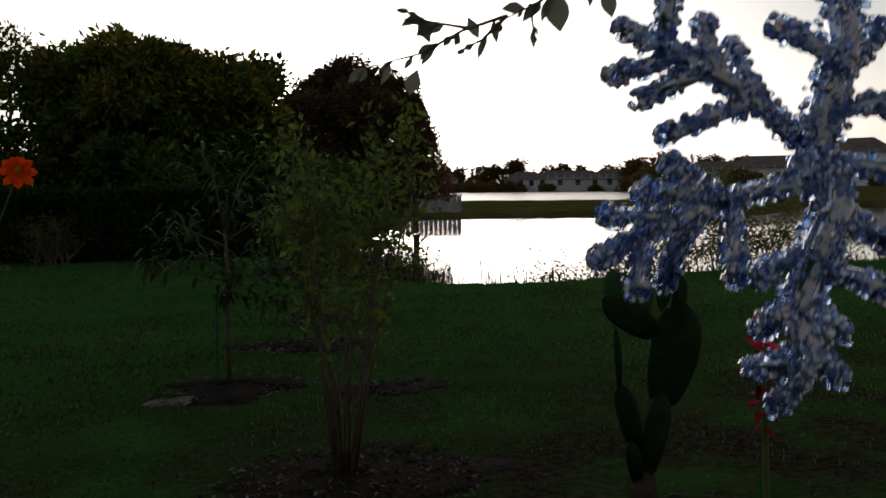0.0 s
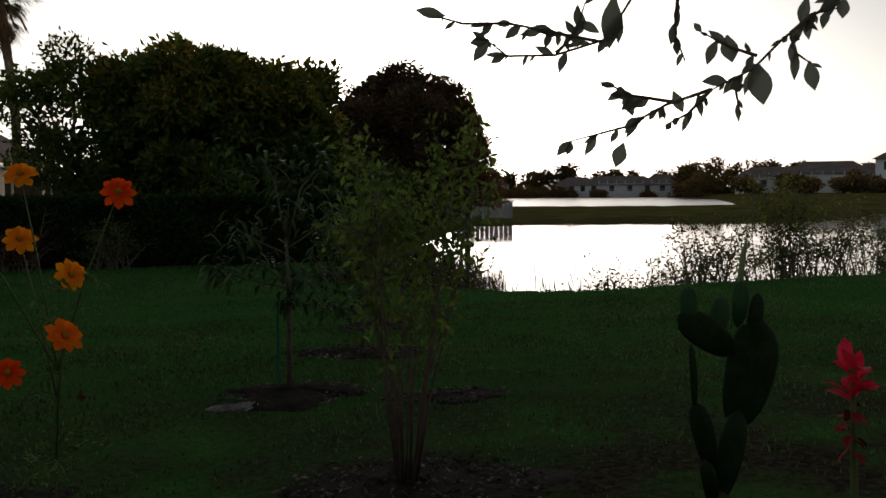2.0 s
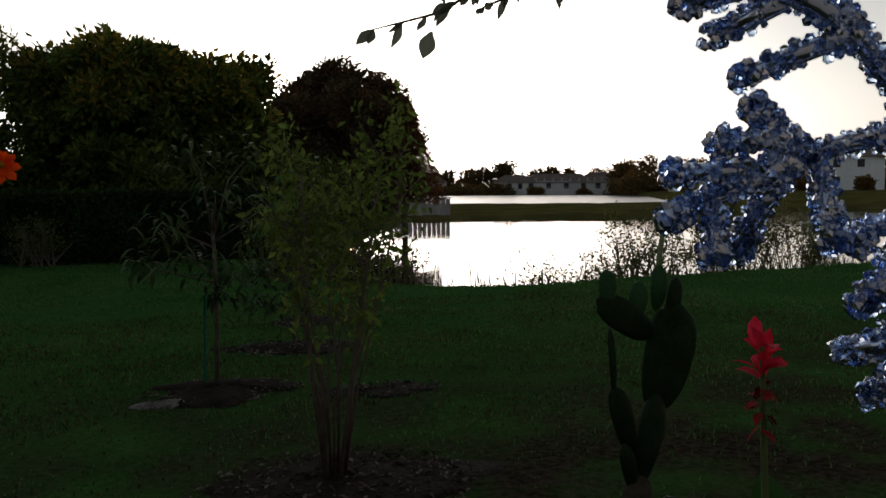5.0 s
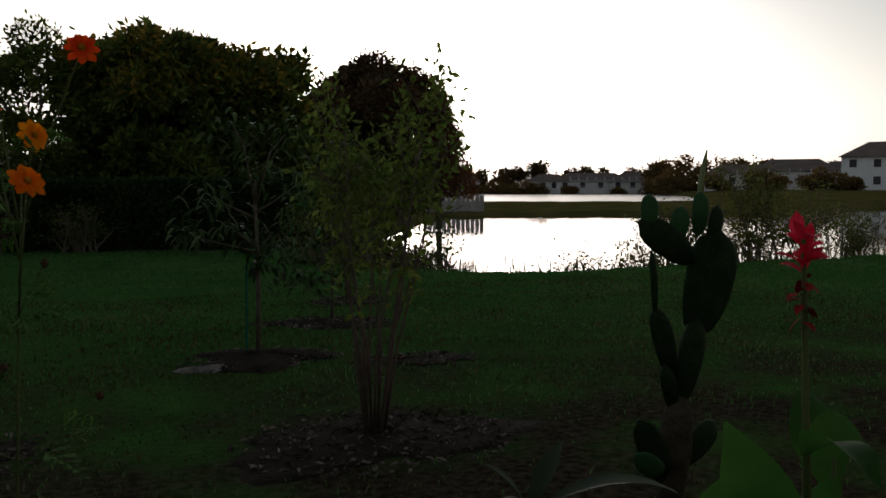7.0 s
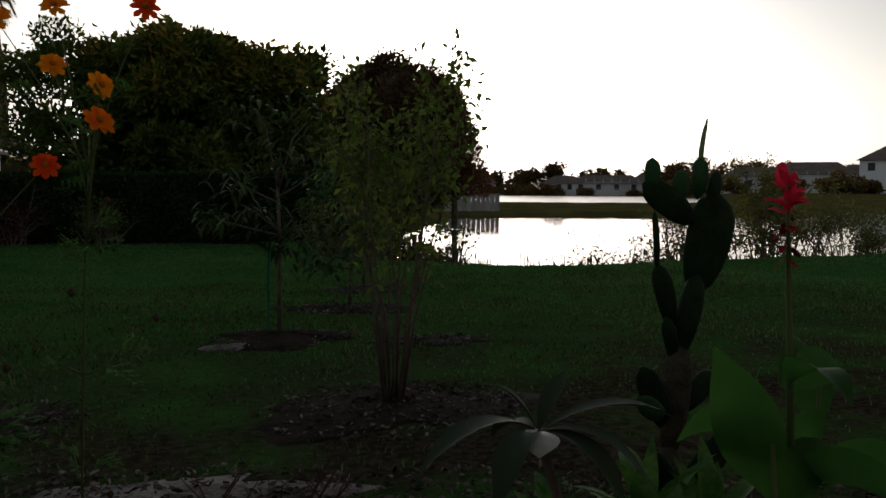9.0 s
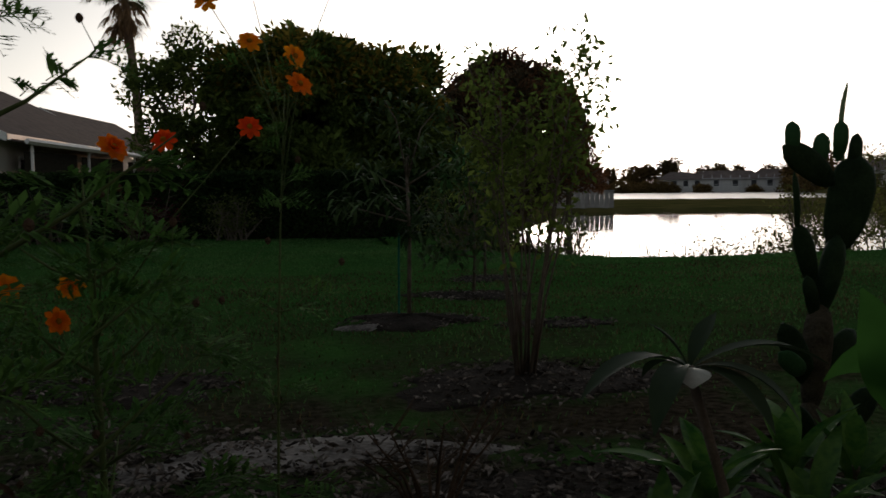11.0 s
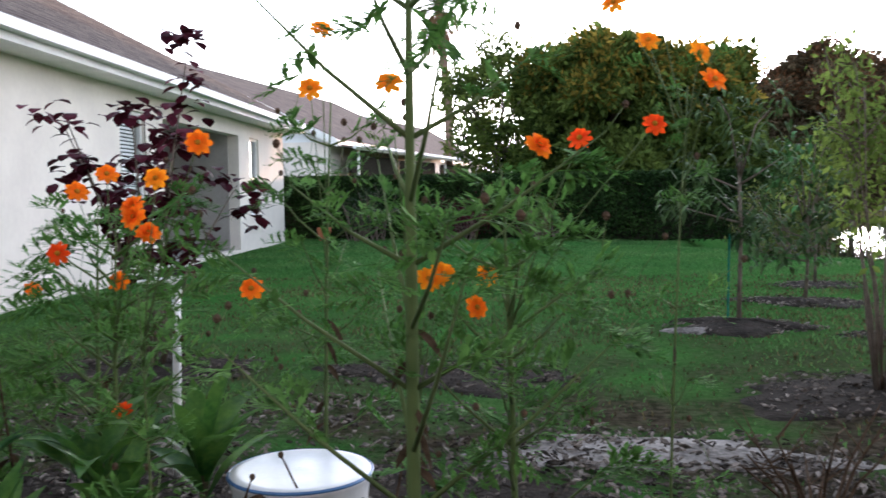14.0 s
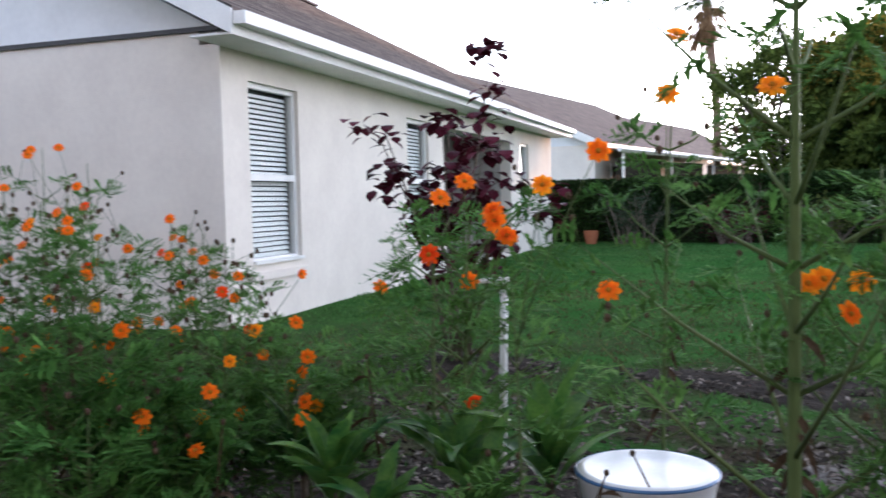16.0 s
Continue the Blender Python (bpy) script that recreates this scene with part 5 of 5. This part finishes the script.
# ---- maroon-leaved shrub ----
def maroon_shrub(base, seed):
    rng = random.Random(seed)
    t = thing("maroon_shrub", "upright shrub with dark maroon rounded leaves on bare stems", "shrub", base)
    b = Vector(base)
    for i in range(11):
        a = i * 2.4
        r, h = rng.uniform(0.15, 0.75), rng.uniform(0.95, 1.6)
        if i == 3:
            r, h = 0.35, 2.0
        e = b + Vector((math.cos(a) * r, math.sin(a) * r * 0.6, h))
        m = b.lerp(e, 0.5) + Vector((-math.cos(a) * 0.05, 0, 0.06))
        stem = part("stem", Geo().tube([b + Vector((math.cos(a) * 0.05, math.sin(a) * 0.05, -0.03)), m, e], [0.013, 0.009, 0.003], 5), M_bark, t, smooth=True)
        g = Geo()
        spots = [m.lerp(e, s) + Vector((rng.uniform(-0.12, 0.12), rng.uniform(-0.1, 0.1), rng.uniform(-0.05, 0.08))) for s in (0.05, 0.4, 0.72, 1.0)]
        for j in range(66):
            o = rng.choice(spots) + Vector((rng.gauss(0, 0.05), rng.gauss(0, 0.05), rng.gauss(0, 0.045)))
            aa = rng.uniform(0, 6.28)
            g.blade(o, (math.cos(aa), math.sin(aa), rng.uniform(-0.8, 0.3)), rng.uniform(0.07, 0.125), rng.uniform(0.065, 0.105), 0.8, 3, 0.15, 0.5)
        part("leaves", g, M_maroon, stem, "rounded maroon leaves")


maroon_shrub((-1.95, 5.1, 0.02), 55)

# ---- bucket, pipe, pot ----
bk = thing("bucket", "upturned white plastic bucket with a blue rim in the bed", "bucket", (-0.44, 2.18, 0.0))


def lathe(prof, n=40):
    k = Geo()
    for r, z in prof:
        for j in range(n):
            a = 2 * math.pi * j / n
            k.v.append((-0.44 + r * math.cos(a), 2.18 + r * math.sin(a), z))
    for i in range(len(prof) - 1):
        for j in range(n):
            a, b = i * n + j, i * n + (j + 1) % n
            k.f.append((a, b, b + n, a + n))
    return k


part("shell", lathe([(0.155, 0.0), (0.165, 0.1), (0.188, 0.27), (0.196, 0.298), (0.2, 0.306), (0.192, 0.316), (0.17, 0.318), (0.15, 0.312), (0.02, 0.319), (0.001, 0.320)]), M_plastic, bk, "white plastic wall and dished lid", True)
part("rim", lathe([(0.198, 0.307), (0.2015, 0.308), (0.2015, 0.312), (0.196, 0.316), (0.193, 0.314)]), M_blue, bk, "blue plastic rim")
part("handle", Geo().tube([(-0.44 + 0.212 * math.cos(a), 2.18 + 0.212 * math.sin(a) - 0.0, 0.27 - 0.12 * math.sin((a + 2.6) / 2.1 * math.pi)) for a in [-2.6 + 0.21 * i for i in range(11)]], 0.004, 5), M_cap, bk)
pv = thing("pvc_pipe", "white plastic standpipe with a dark cap", "pipe", (-1.09, 3.05, 0))
part("pipe", Geo().tube([(-1.10, 3.05, -0.05), (-1.085, 3.04, 0.4), (-1.07, 3.02, 0.77)], 0.0155, 12), M_pvc, pv, smooth=True)
part("collar", Geo().tube([(-1.072, 3.022, 0.71), (-1.07, 3.02, 0.775)], 0.020, 12), M_pvc, pv)
part("cap", Geo().tube([(-1.07, 3.02, 0.775), (-1.07, 3.02, 0.80)], 0.014, 10), M_cap, pv)
part("spigot", Geo().tube([(-1.07, 3.02, 0.745), (-1.13, 3.0, 0.765), (-1.2, 2.98, 0.755)], [0.013, 0.011, 0.009], 8), M_pvc, pv)
pot = thing("flower_pot", "terracotta flower pot on the lawn before the hedge", "flower pot", (-3.6, 20.0, 0))
part("bowl", Geo().tube([(-3.6, 20.0, 0), (-3.6, 20.0, 0.22), (-3.6, 20.0, 0.30), (-3.6, 20.0, 0.301)], [0.11, 0.16, 0.17, 0.15], 14), M_terracotta, pot)
for x, y, w, h, lab, mt in ((-2.6, 20.0, 0.7, 1.25, "grey-green shrub before the hedge", M_plum), (-0.4, 19.5, 0.6, 1.25, "shrub with purple-red leaves before the hedge", M_maroon), (1.2, 19.2, 0.6, 1.0, "small green shrub before the hedge", M_shore)):
    shore_bush(lab, (x, y, 0), w, h, 26, 1500, int(400 + x * 10), mt)


# ---- cactus, canna, plumeria ----
def pad(parent, base, tip, width, thick, face, mat=None, label=""):
    """One flattened cactus joint between two points; face is the way its flat side looks."""
    b, e = Vector(base), Vector(tip)
    d = (e - b)
    L = d.length
    d.normalize()
    n = Vector(face)
    n = (n - d * n.dot(d)).normalized()
    s = d.cross(n)
    k = Geo()
    rings, m = 10, 12
    for i in range(rings + 1):
        u = i / rings
        w = max((1 - abs(2 * u - 1) ** 2.6) ** 0.5, 0.12) * (0.72 + 0.28 * u)
        for j in range(m):
            a = 2 * math.pi * j / m
            k.v.append(tuple(b + d * L * u + s * math.cos(a) * w * width * 0.5 + n * math.sin(a) * max(w, 0.35) * thick * 0.5 + n * 0.02 * math.sin(u * 3)))
    for i in range(rings):
        for j in range(m):
            a, c = i * m + j, i * m + (j + 1) % m
            k.f.append((a, c, c + m, a + m))
    k.f += [tuple(reversed(range(m))), tuple(rings * m + j for j in range(m))]
    return part("pad", k, mat or M_pad, parent, label, True)


FACE = (-0.45, -0.9, 0.05)
cac = thing("cactus", "tall prickly-pear cactus of stacked dark green pads", "cactus", (2.18, 2.12, 0))
pad(cac, (2.17, 2.12, -0.03), (2.18, 2.12, 0.42), 0.12, 0.09, FACE, M_pad_old, "corky brown old trunk joint")
pad(cac, (2.18, 2.12, 0.36), (2.22, 2.13, 0.72), 0.105, 0.08, FACE, M_pad_old, "corky brown old trunk joint")
pad(cac, (2.21, 2.13, 0.66), (2.29, 2.14, 0.92), 0.085, 0.06, FACE)
pad(cac, (2.29, 2.15, 0.86), (2.37, 2.15, 1.17), 0.16, 0.035, FACE)
pad(cac, (2.34, 2.16, 1.10), (2.39, 2.18, 1.24), 0.05, 0.02, FACE)
pad(cac, (2.33, 2.16, 1.12), (2.352, 2.18, 1.40), 0.032, 0.014, (-1, 0.2, 0), M_pad_new, "slim pale new joint")
pad(cac, (2.28, 2.15, 1.08), (2.09, 2.15, 1.20), 0.10, 0.03, FACE)
pad(cac, (2.12, 2.15, 1.16), (2.13, 2.16, 1.275), 0.055, 0.02, FACE, M_pad_young, "bright green young pad")
pad(cac, (2.21, 2.15, 1.12), (2.235, 2.15, 1.24), 0.06, 0.02, FACE, M_pad_young, "bright green young pad")
pad(cac, (2.30, 2.16, 1.15), (2.31, 2.16, 1.28), 0.055, 0.02, FACE, M_pad_young, "bright green young pad")
pad(cac, (2.20, 2.14, 0.76), (2.14, 2.14, 0.96), 0.07, 0.035, FACE)
pad(cac, (2.14, 2.14, 0.93), (2.125, 2.14, 1.12), 0.024, 0.02, FACE)
pad(cac, (2.20, 2.13, 0.66), (2.16, 2.12, 0.80), 0.05, 0.02, FACE)
pad(cac, (2.18, 2.12, 0.45), (2.06, 2.1, 0.66), 0.09, 0.03, FACE)
pad(cac, (2.14, 2.1, 0.5), (2.02, 2.06, 0.58), 0.07, 0.025, FACE, M_pad_young, "bright green young pad")
pad(cac, (2.2, 2.12, 0.5), (2.34, 2.12, 0.62), 0.08, 0.03, FACE)
pad(cac, (2.18, 2.1, 0.25), (2.05, 2.05, 0.42), 0.10, 0.03, FACE)
pad(cac, (2.2, 2.1, 0.25), (2.36, 2.05, 0.45), 0.10, 0.03, FACE)


def canna(base, h, lean, leaves, flower, seed):
    rng = random.Random(seed)
    t = thing("canna", "canna lily with broad green leaves" + (" and a red flower spike" if flower else ""), "canna", base, "cannas in the bed")
    b = Vector(base)
    top = b + Vector((lean[0], lean[1], h))
    part("stem", Geo().tube([b - Vector((0, 0, 0.04)), b.lerp(top, 0.5) + Vector((0.01, 0, 0)), top], [0.014, 0.010, 0.005], 6), M_cosmos_stem, t, smooth=True)
    for s, a, e, L, W, dr in leaves:
        part("leaf", Geo().blade(b.lerp(top, s), (math.cos(a) * math.cos(e), math.sin(a) * math.cos(e), math.sin(e)), L, W, dr, 9, 0.25, 0.42, up=(0.45, 0.9, 0.3)), M_canna, t, smooth=True)
    if flower:
        g = Geo()
        for i in range(15):
            a, e = i * 2.4, rng.uniform(0.35, 1.35)
            g.blade(top + Vector((rng.uniform(-0.012, 0.012), rng.uniform(-0.012, 0.012), rng.uniform(-0.07, 0.03))), (math.cos(a) * math.cos(e), math.sin(a) * math.cos(e), math.sin(e)), rng.uniform(0.045, 0.075), rng.uniform(0.024, 0.036), 0.9, 4, 0.2, 0.6, twist=rng.uniform(-0.6, 0.6))
        for i in range(16):
            a, e = i * 2.4, rng.uniform(-1.1, 0.4)
            w = Geo().blade(top + Vector((0, 0, rng.uniform(-0.17, -0.06))), (math.cos(a) * math.cos(e), math.sin(a) * math.cos(e), math.sin(e)), rng.uniform(0.03, 0.055), 0.02, 1.0, 3)
            part("wilted_bloom", w, M_canna_dark, t, "dark red wilted flower")
        part("flower", g, M_canna_red, t, "bright red petals")


canna((2.03, 1.47, 0.02), 1.17, (-0.06, -0.02), [(0.62, 4.5, 0.8, 0.26, 0.11, 1.9), (0.6, 0.2, 0.7, 0.28, 0.10, 1.8), (0.5, 2.9, 0.8, 0.3, 0.11, 1.8), (0.42, 5.4, 0.7, 0.3, 0.12, 2.0)], True, 61)
canna((1.92, 1.38, 0.02), 0.62, (-0.04, 0.0), [(0.80, 2.75, 1.25, 0.36, 0.15, 0.4), (0.7, 0.3, 0.9, 0.34, 0.13, 1.4), (0.6, 4.2, 0.8, 0.3, 0.12, 1.5)], False, 62)
canna((2.2, 1.6, 0.02), 0.7, (0.04, 0.0), [(0.8, 1.0, 1.0, 0.36, 0.14, 1.2), (0.7, 3.6, 0.9, 0.34, 0.13, 1.4), (0.6, 5.5, 0.8, 0.3, 0.12, 1.5)], False, 63)

pl = thing("plumeria", "small plumeria with long drooping grey-green leaves on a bare stalk", "plumeria", (1.62, 1.66, 0))
part("stalk", Geo().tube([(1.62, 1.66, -0.04), (1.55, 1.63, 0.35), (1.44, 1.61, 0.66)], [0.016, 0.013, 0.012], 8), M_bark_pale, pl, smooth=True)
for a, e, L, W, dr in ((3.3, 0.5, 0.30, 0.065, 1.5), (2.7, 1.1, 0.13, 0.04, 0.9), (0.5, 1.0, 0.16, 0.042, 0.8), (-0.15, 0.5, 0.34, 0.055, 1.2), (-0.7, 0.3, 0.26, 0.06, 1.7), (3.9, 0.4, 0.28, 0.06, 1.8), (1.8, 0.3, 0.16, 0.05, 1.4), (5.2, 0.2, 0.24, 0.06, 1.8)):
    part("leaf", Geo().blade((1.44, 1.61, 0.655), (math.cos(a) * math.cos(e), math.sin(a) * math.cos(e), math.sin(e)), L * 1.1, W * 1.15, dr, 9, 0.3, 0.55), M_plum, pl, smooth=True)
part("pale_leaf", Geo().blade((1.44, 1.60, 0.66), (-0.5, -0.86, 0.25), 0.13, 0.085, 1.0, 7, -0.1, 0.55), M_plum_pale, pl, "pale leaf seen end on", True)


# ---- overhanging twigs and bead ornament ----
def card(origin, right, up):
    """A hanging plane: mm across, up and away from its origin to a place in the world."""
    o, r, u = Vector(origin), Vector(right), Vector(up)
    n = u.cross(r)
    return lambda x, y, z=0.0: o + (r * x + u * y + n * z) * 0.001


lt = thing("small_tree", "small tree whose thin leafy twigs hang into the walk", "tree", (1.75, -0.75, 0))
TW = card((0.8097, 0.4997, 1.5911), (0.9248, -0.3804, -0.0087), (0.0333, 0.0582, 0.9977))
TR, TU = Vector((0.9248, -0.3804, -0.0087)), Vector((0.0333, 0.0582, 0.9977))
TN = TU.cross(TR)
fork = Vector((1.65, -0.6, 1.9))
part("trunk", Geo().tube([(1.75, -0.75, -0.1), (1.73, -0.7, 1.0), fork], [0.05, 0.04, 0.028], 8), M_bark, lt, smooth=True)
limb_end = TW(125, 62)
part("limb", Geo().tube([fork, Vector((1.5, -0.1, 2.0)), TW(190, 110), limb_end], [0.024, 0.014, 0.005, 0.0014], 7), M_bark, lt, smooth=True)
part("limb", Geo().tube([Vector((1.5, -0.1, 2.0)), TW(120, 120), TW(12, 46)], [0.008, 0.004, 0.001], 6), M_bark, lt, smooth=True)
TWIGS = [
    ((103.5, 40.9), (91.4, 31.3), (69.8, 14.9), (57.7, 2.4), (38.5, -7.2)),
    ((38.5, -7.2), (19.2, -13.7), (2.4, -22.9), (-21.2, -28.9)),
    ((72.2, 16.4), (73.4, 7.2), (78.2, 2.4)),
    ((72.2, 16.8), (81.8, 25.3), (93.8, 28.4)),
    ((38.5, -7.2), (27.7, -18.0), (18.0, -22.9)),
    ((48.1, -2.4), (49.3, -15.6)),
    ((12.0, 45.7), (3.6, 30.1), (-6.0, 14.9), (-27.7, 8.4), (-48.1, 8.4), (-57.7, 16.4)),
    ((-9.6, 13.2), (-24.1, 16.4), (-48.1, 21.2), (-67.4, 21.2), (-81.8, 25.3)),
    ((-27.7, 8.4), (-19.2, 16.8), (-14.4, 31.3)),
    ((21.7, -12.5), (4.8, -9.6), (-4.8, -4.8)),
    ((57.7, 7.2), (45.7, 10.8), (33.7, 16.8)),
    ((24.1, 31.3), (22.9, 16.8), (27.7, 4.8)),
]
rb = random.Random(77)


def twig_leaf(g, o, d, length, width):
    g.blade(o, d, length, width, 0.25, 5, rb.uniform(0.1, 0.5), 0.45, up=tuple(TN + TU * rb.uniform(-0.6, 0.6) + TR * rb.uniform(-0.4, 0.4)))


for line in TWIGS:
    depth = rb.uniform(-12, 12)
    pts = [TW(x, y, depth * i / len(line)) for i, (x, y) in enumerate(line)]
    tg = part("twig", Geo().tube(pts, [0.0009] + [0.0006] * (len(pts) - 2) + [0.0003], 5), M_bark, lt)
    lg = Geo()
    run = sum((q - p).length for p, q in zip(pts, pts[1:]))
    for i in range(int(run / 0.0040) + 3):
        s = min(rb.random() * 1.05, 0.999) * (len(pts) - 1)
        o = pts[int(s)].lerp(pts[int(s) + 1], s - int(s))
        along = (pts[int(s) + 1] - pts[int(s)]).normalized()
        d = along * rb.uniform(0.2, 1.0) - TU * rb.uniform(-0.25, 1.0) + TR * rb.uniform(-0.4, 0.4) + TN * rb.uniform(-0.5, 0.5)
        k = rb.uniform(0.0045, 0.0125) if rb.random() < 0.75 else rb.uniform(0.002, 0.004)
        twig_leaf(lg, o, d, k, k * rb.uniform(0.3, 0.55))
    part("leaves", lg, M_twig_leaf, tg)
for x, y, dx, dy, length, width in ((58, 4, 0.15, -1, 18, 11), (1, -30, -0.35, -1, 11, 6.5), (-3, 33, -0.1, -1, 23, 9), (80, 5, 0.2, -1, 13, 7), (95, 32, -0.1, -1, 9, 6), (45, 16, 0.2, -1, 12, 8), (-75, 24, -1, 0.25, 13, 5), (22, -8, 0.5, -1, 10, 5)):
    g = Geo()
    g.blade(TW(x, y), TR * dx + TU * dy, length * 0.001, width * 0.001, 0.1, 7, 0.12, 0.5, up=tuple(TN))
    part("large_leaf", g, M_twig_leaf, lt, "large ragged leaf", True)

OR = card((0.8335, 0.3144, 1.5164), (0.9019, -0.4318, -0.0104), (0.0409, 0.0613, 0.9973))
UPPER_ARMS = [
    ((6.9, 49.7), (5.8, 30.4), (3.5, 13.8), (1.4, 0.0)),
    ((1.4, 6.9), (-5.5, 10.4), (-13.8, 15.9), (-24.8, 20.7), (-37.3, 30.4), (-45.3, 35.6)),
    ((-37.3, 30.4), (-37.0, 42.5)),
    ((-34.5, 26.9), (-48.3, 23.5)),
    ((-29.7, 22.8), (-40.7, 18.2)),
    ((-26.2, 21.8), (-28.2, 34.5)),
    ((-16.3, 16.8), (-17.4, 31.7)),
    ((-17.9, 15.2), (-26.2, 12.7), (-34.8, 9.0)),
    ((1.4, 26.2), (-4.1, 30.4), (-9.4, 34.8)),
    ((4.1, 23.5), (12.4, 29.0), (18.6, 35.2)),
    ((3.5, 13.8), (12.4, 15.2), (20.7, 12.4)),
    ((2.1, 1.4), (13.8, 1.4), (23.5, -2.8)),
]
LOWER_ARMS = [
    ((1.4, 0.0), (3.0, -9.7), (0.0, -20.7), (-2.1, -35.9), (-3.5, -46.9)),
    ((1.4, -1.4), (-6.9, -3.5), (-20.7, -6.9), (-31.1, -2.5), (-36.2, 1.1)),
    ((-20.7, -6.9), (-34.5, -6.2), (-42.1, -5.5)),
    ((-22.1, -8.0), (-35.9, -11.7), (-49.0, -10.8)),
    ((-31.7, -11.0), (-44.2, -17.9), (-53.8, -21.4)),
    ((-40.0, -15.9), (-44.4, -29.0)),
    ((-27.6, -9.0), (-33.1, -19.3), (-34.2, -27.6)),
    ((-17.9, -6.9), (-20.7, -16.6), (-22.1, -25.5)),
    ((-6.2, -2.8), (-4.8, 1.1)),
    ((0.0, -19.3), (-7.6, -23.5), (-14.1, -26.2)),
    ((-1.4, -31.7), (-9.0, -33.8), (-14.9, -38.0)),
    ((0.0, -23.5), (8.3, -26.2), (13.8, -29.7)),
    ((-1.4, -33.1), (5.5, -35.9), (10.4, -40.0)),
    ((-2.8, -42.8), (-9.7, -46.9), (-13.1, -49.0)),
    ((-3.0, -44.2), (1.4, -46.9), (4.8, -50.0)),
    ((-3.9, -45.6), (-6.2, -53.8), (-6.6, -58.7)),
    ((2.1, -11.0), (12.4, -12.4), (22.1, -17.9)),
]


def ornament(seed):
    """A hanging coral-shaped ornament whose branches are strung with clear blue beads."""
    rng = random.Random(seed)
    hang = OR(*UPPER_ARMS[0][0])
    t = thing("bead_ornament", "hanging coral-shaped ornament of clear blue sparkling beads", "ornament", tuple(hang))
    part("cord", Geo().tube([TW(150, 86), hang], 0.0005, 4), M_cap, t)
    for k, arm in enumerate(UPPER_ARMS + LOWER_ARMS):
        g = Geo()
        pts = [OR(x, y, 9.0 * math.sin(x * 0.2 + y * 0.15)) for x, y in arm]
        thick = 0.0058 if k in (0, len(UPPER_ARMS)) else 0.0030
        core = Geo().tube(pts, thick * 0.72, 6)
        n = max(3, int(sum((pts[i + 1] - pts[i]).length for i in range(len(pts) - 1)) / 0.0008))
        for i in range(n):
            s = min((i + rng.random()) / n * (len(pts) - 1), len(pts) - 1.001)
            o = pts[int(s)].lerp(pts[int(s) + 1], s - int(s))
            for _ in range(5 if thick > 0.004 else 4):
                d = Vector((rng.gauss(0, 1), rng.gauss(0, 1), rng.gauss(0, 1))).normalized()
                rot = Euler((rng.uniform(0, 6), rng.uniform(0, 6), rng.uniform(0, 6))).to_matrix()
                g.blob(o + d * thick * rng.uniform(0.75, 1.1), rng.uniform(0.0006, 0.0014), (1, 1, 1), 5, 3, rot)
        for _ in range(26):
            d = Vector((rng.gauss(0, 1), rng.gauss(0, 1), rng.gauss(0, 1))).normalized()
            g.blob(pts[-1] + d * thick * 0.9, rng.uniform(0.0007, 0.0014), (1, 1, 1), 5, 3)
        a = part("arm", core, M_bead, t, smooth=True)
        bd = part("beading", g, M_bead, a)
        bd["kind"] = "stuff"


ornament(88)
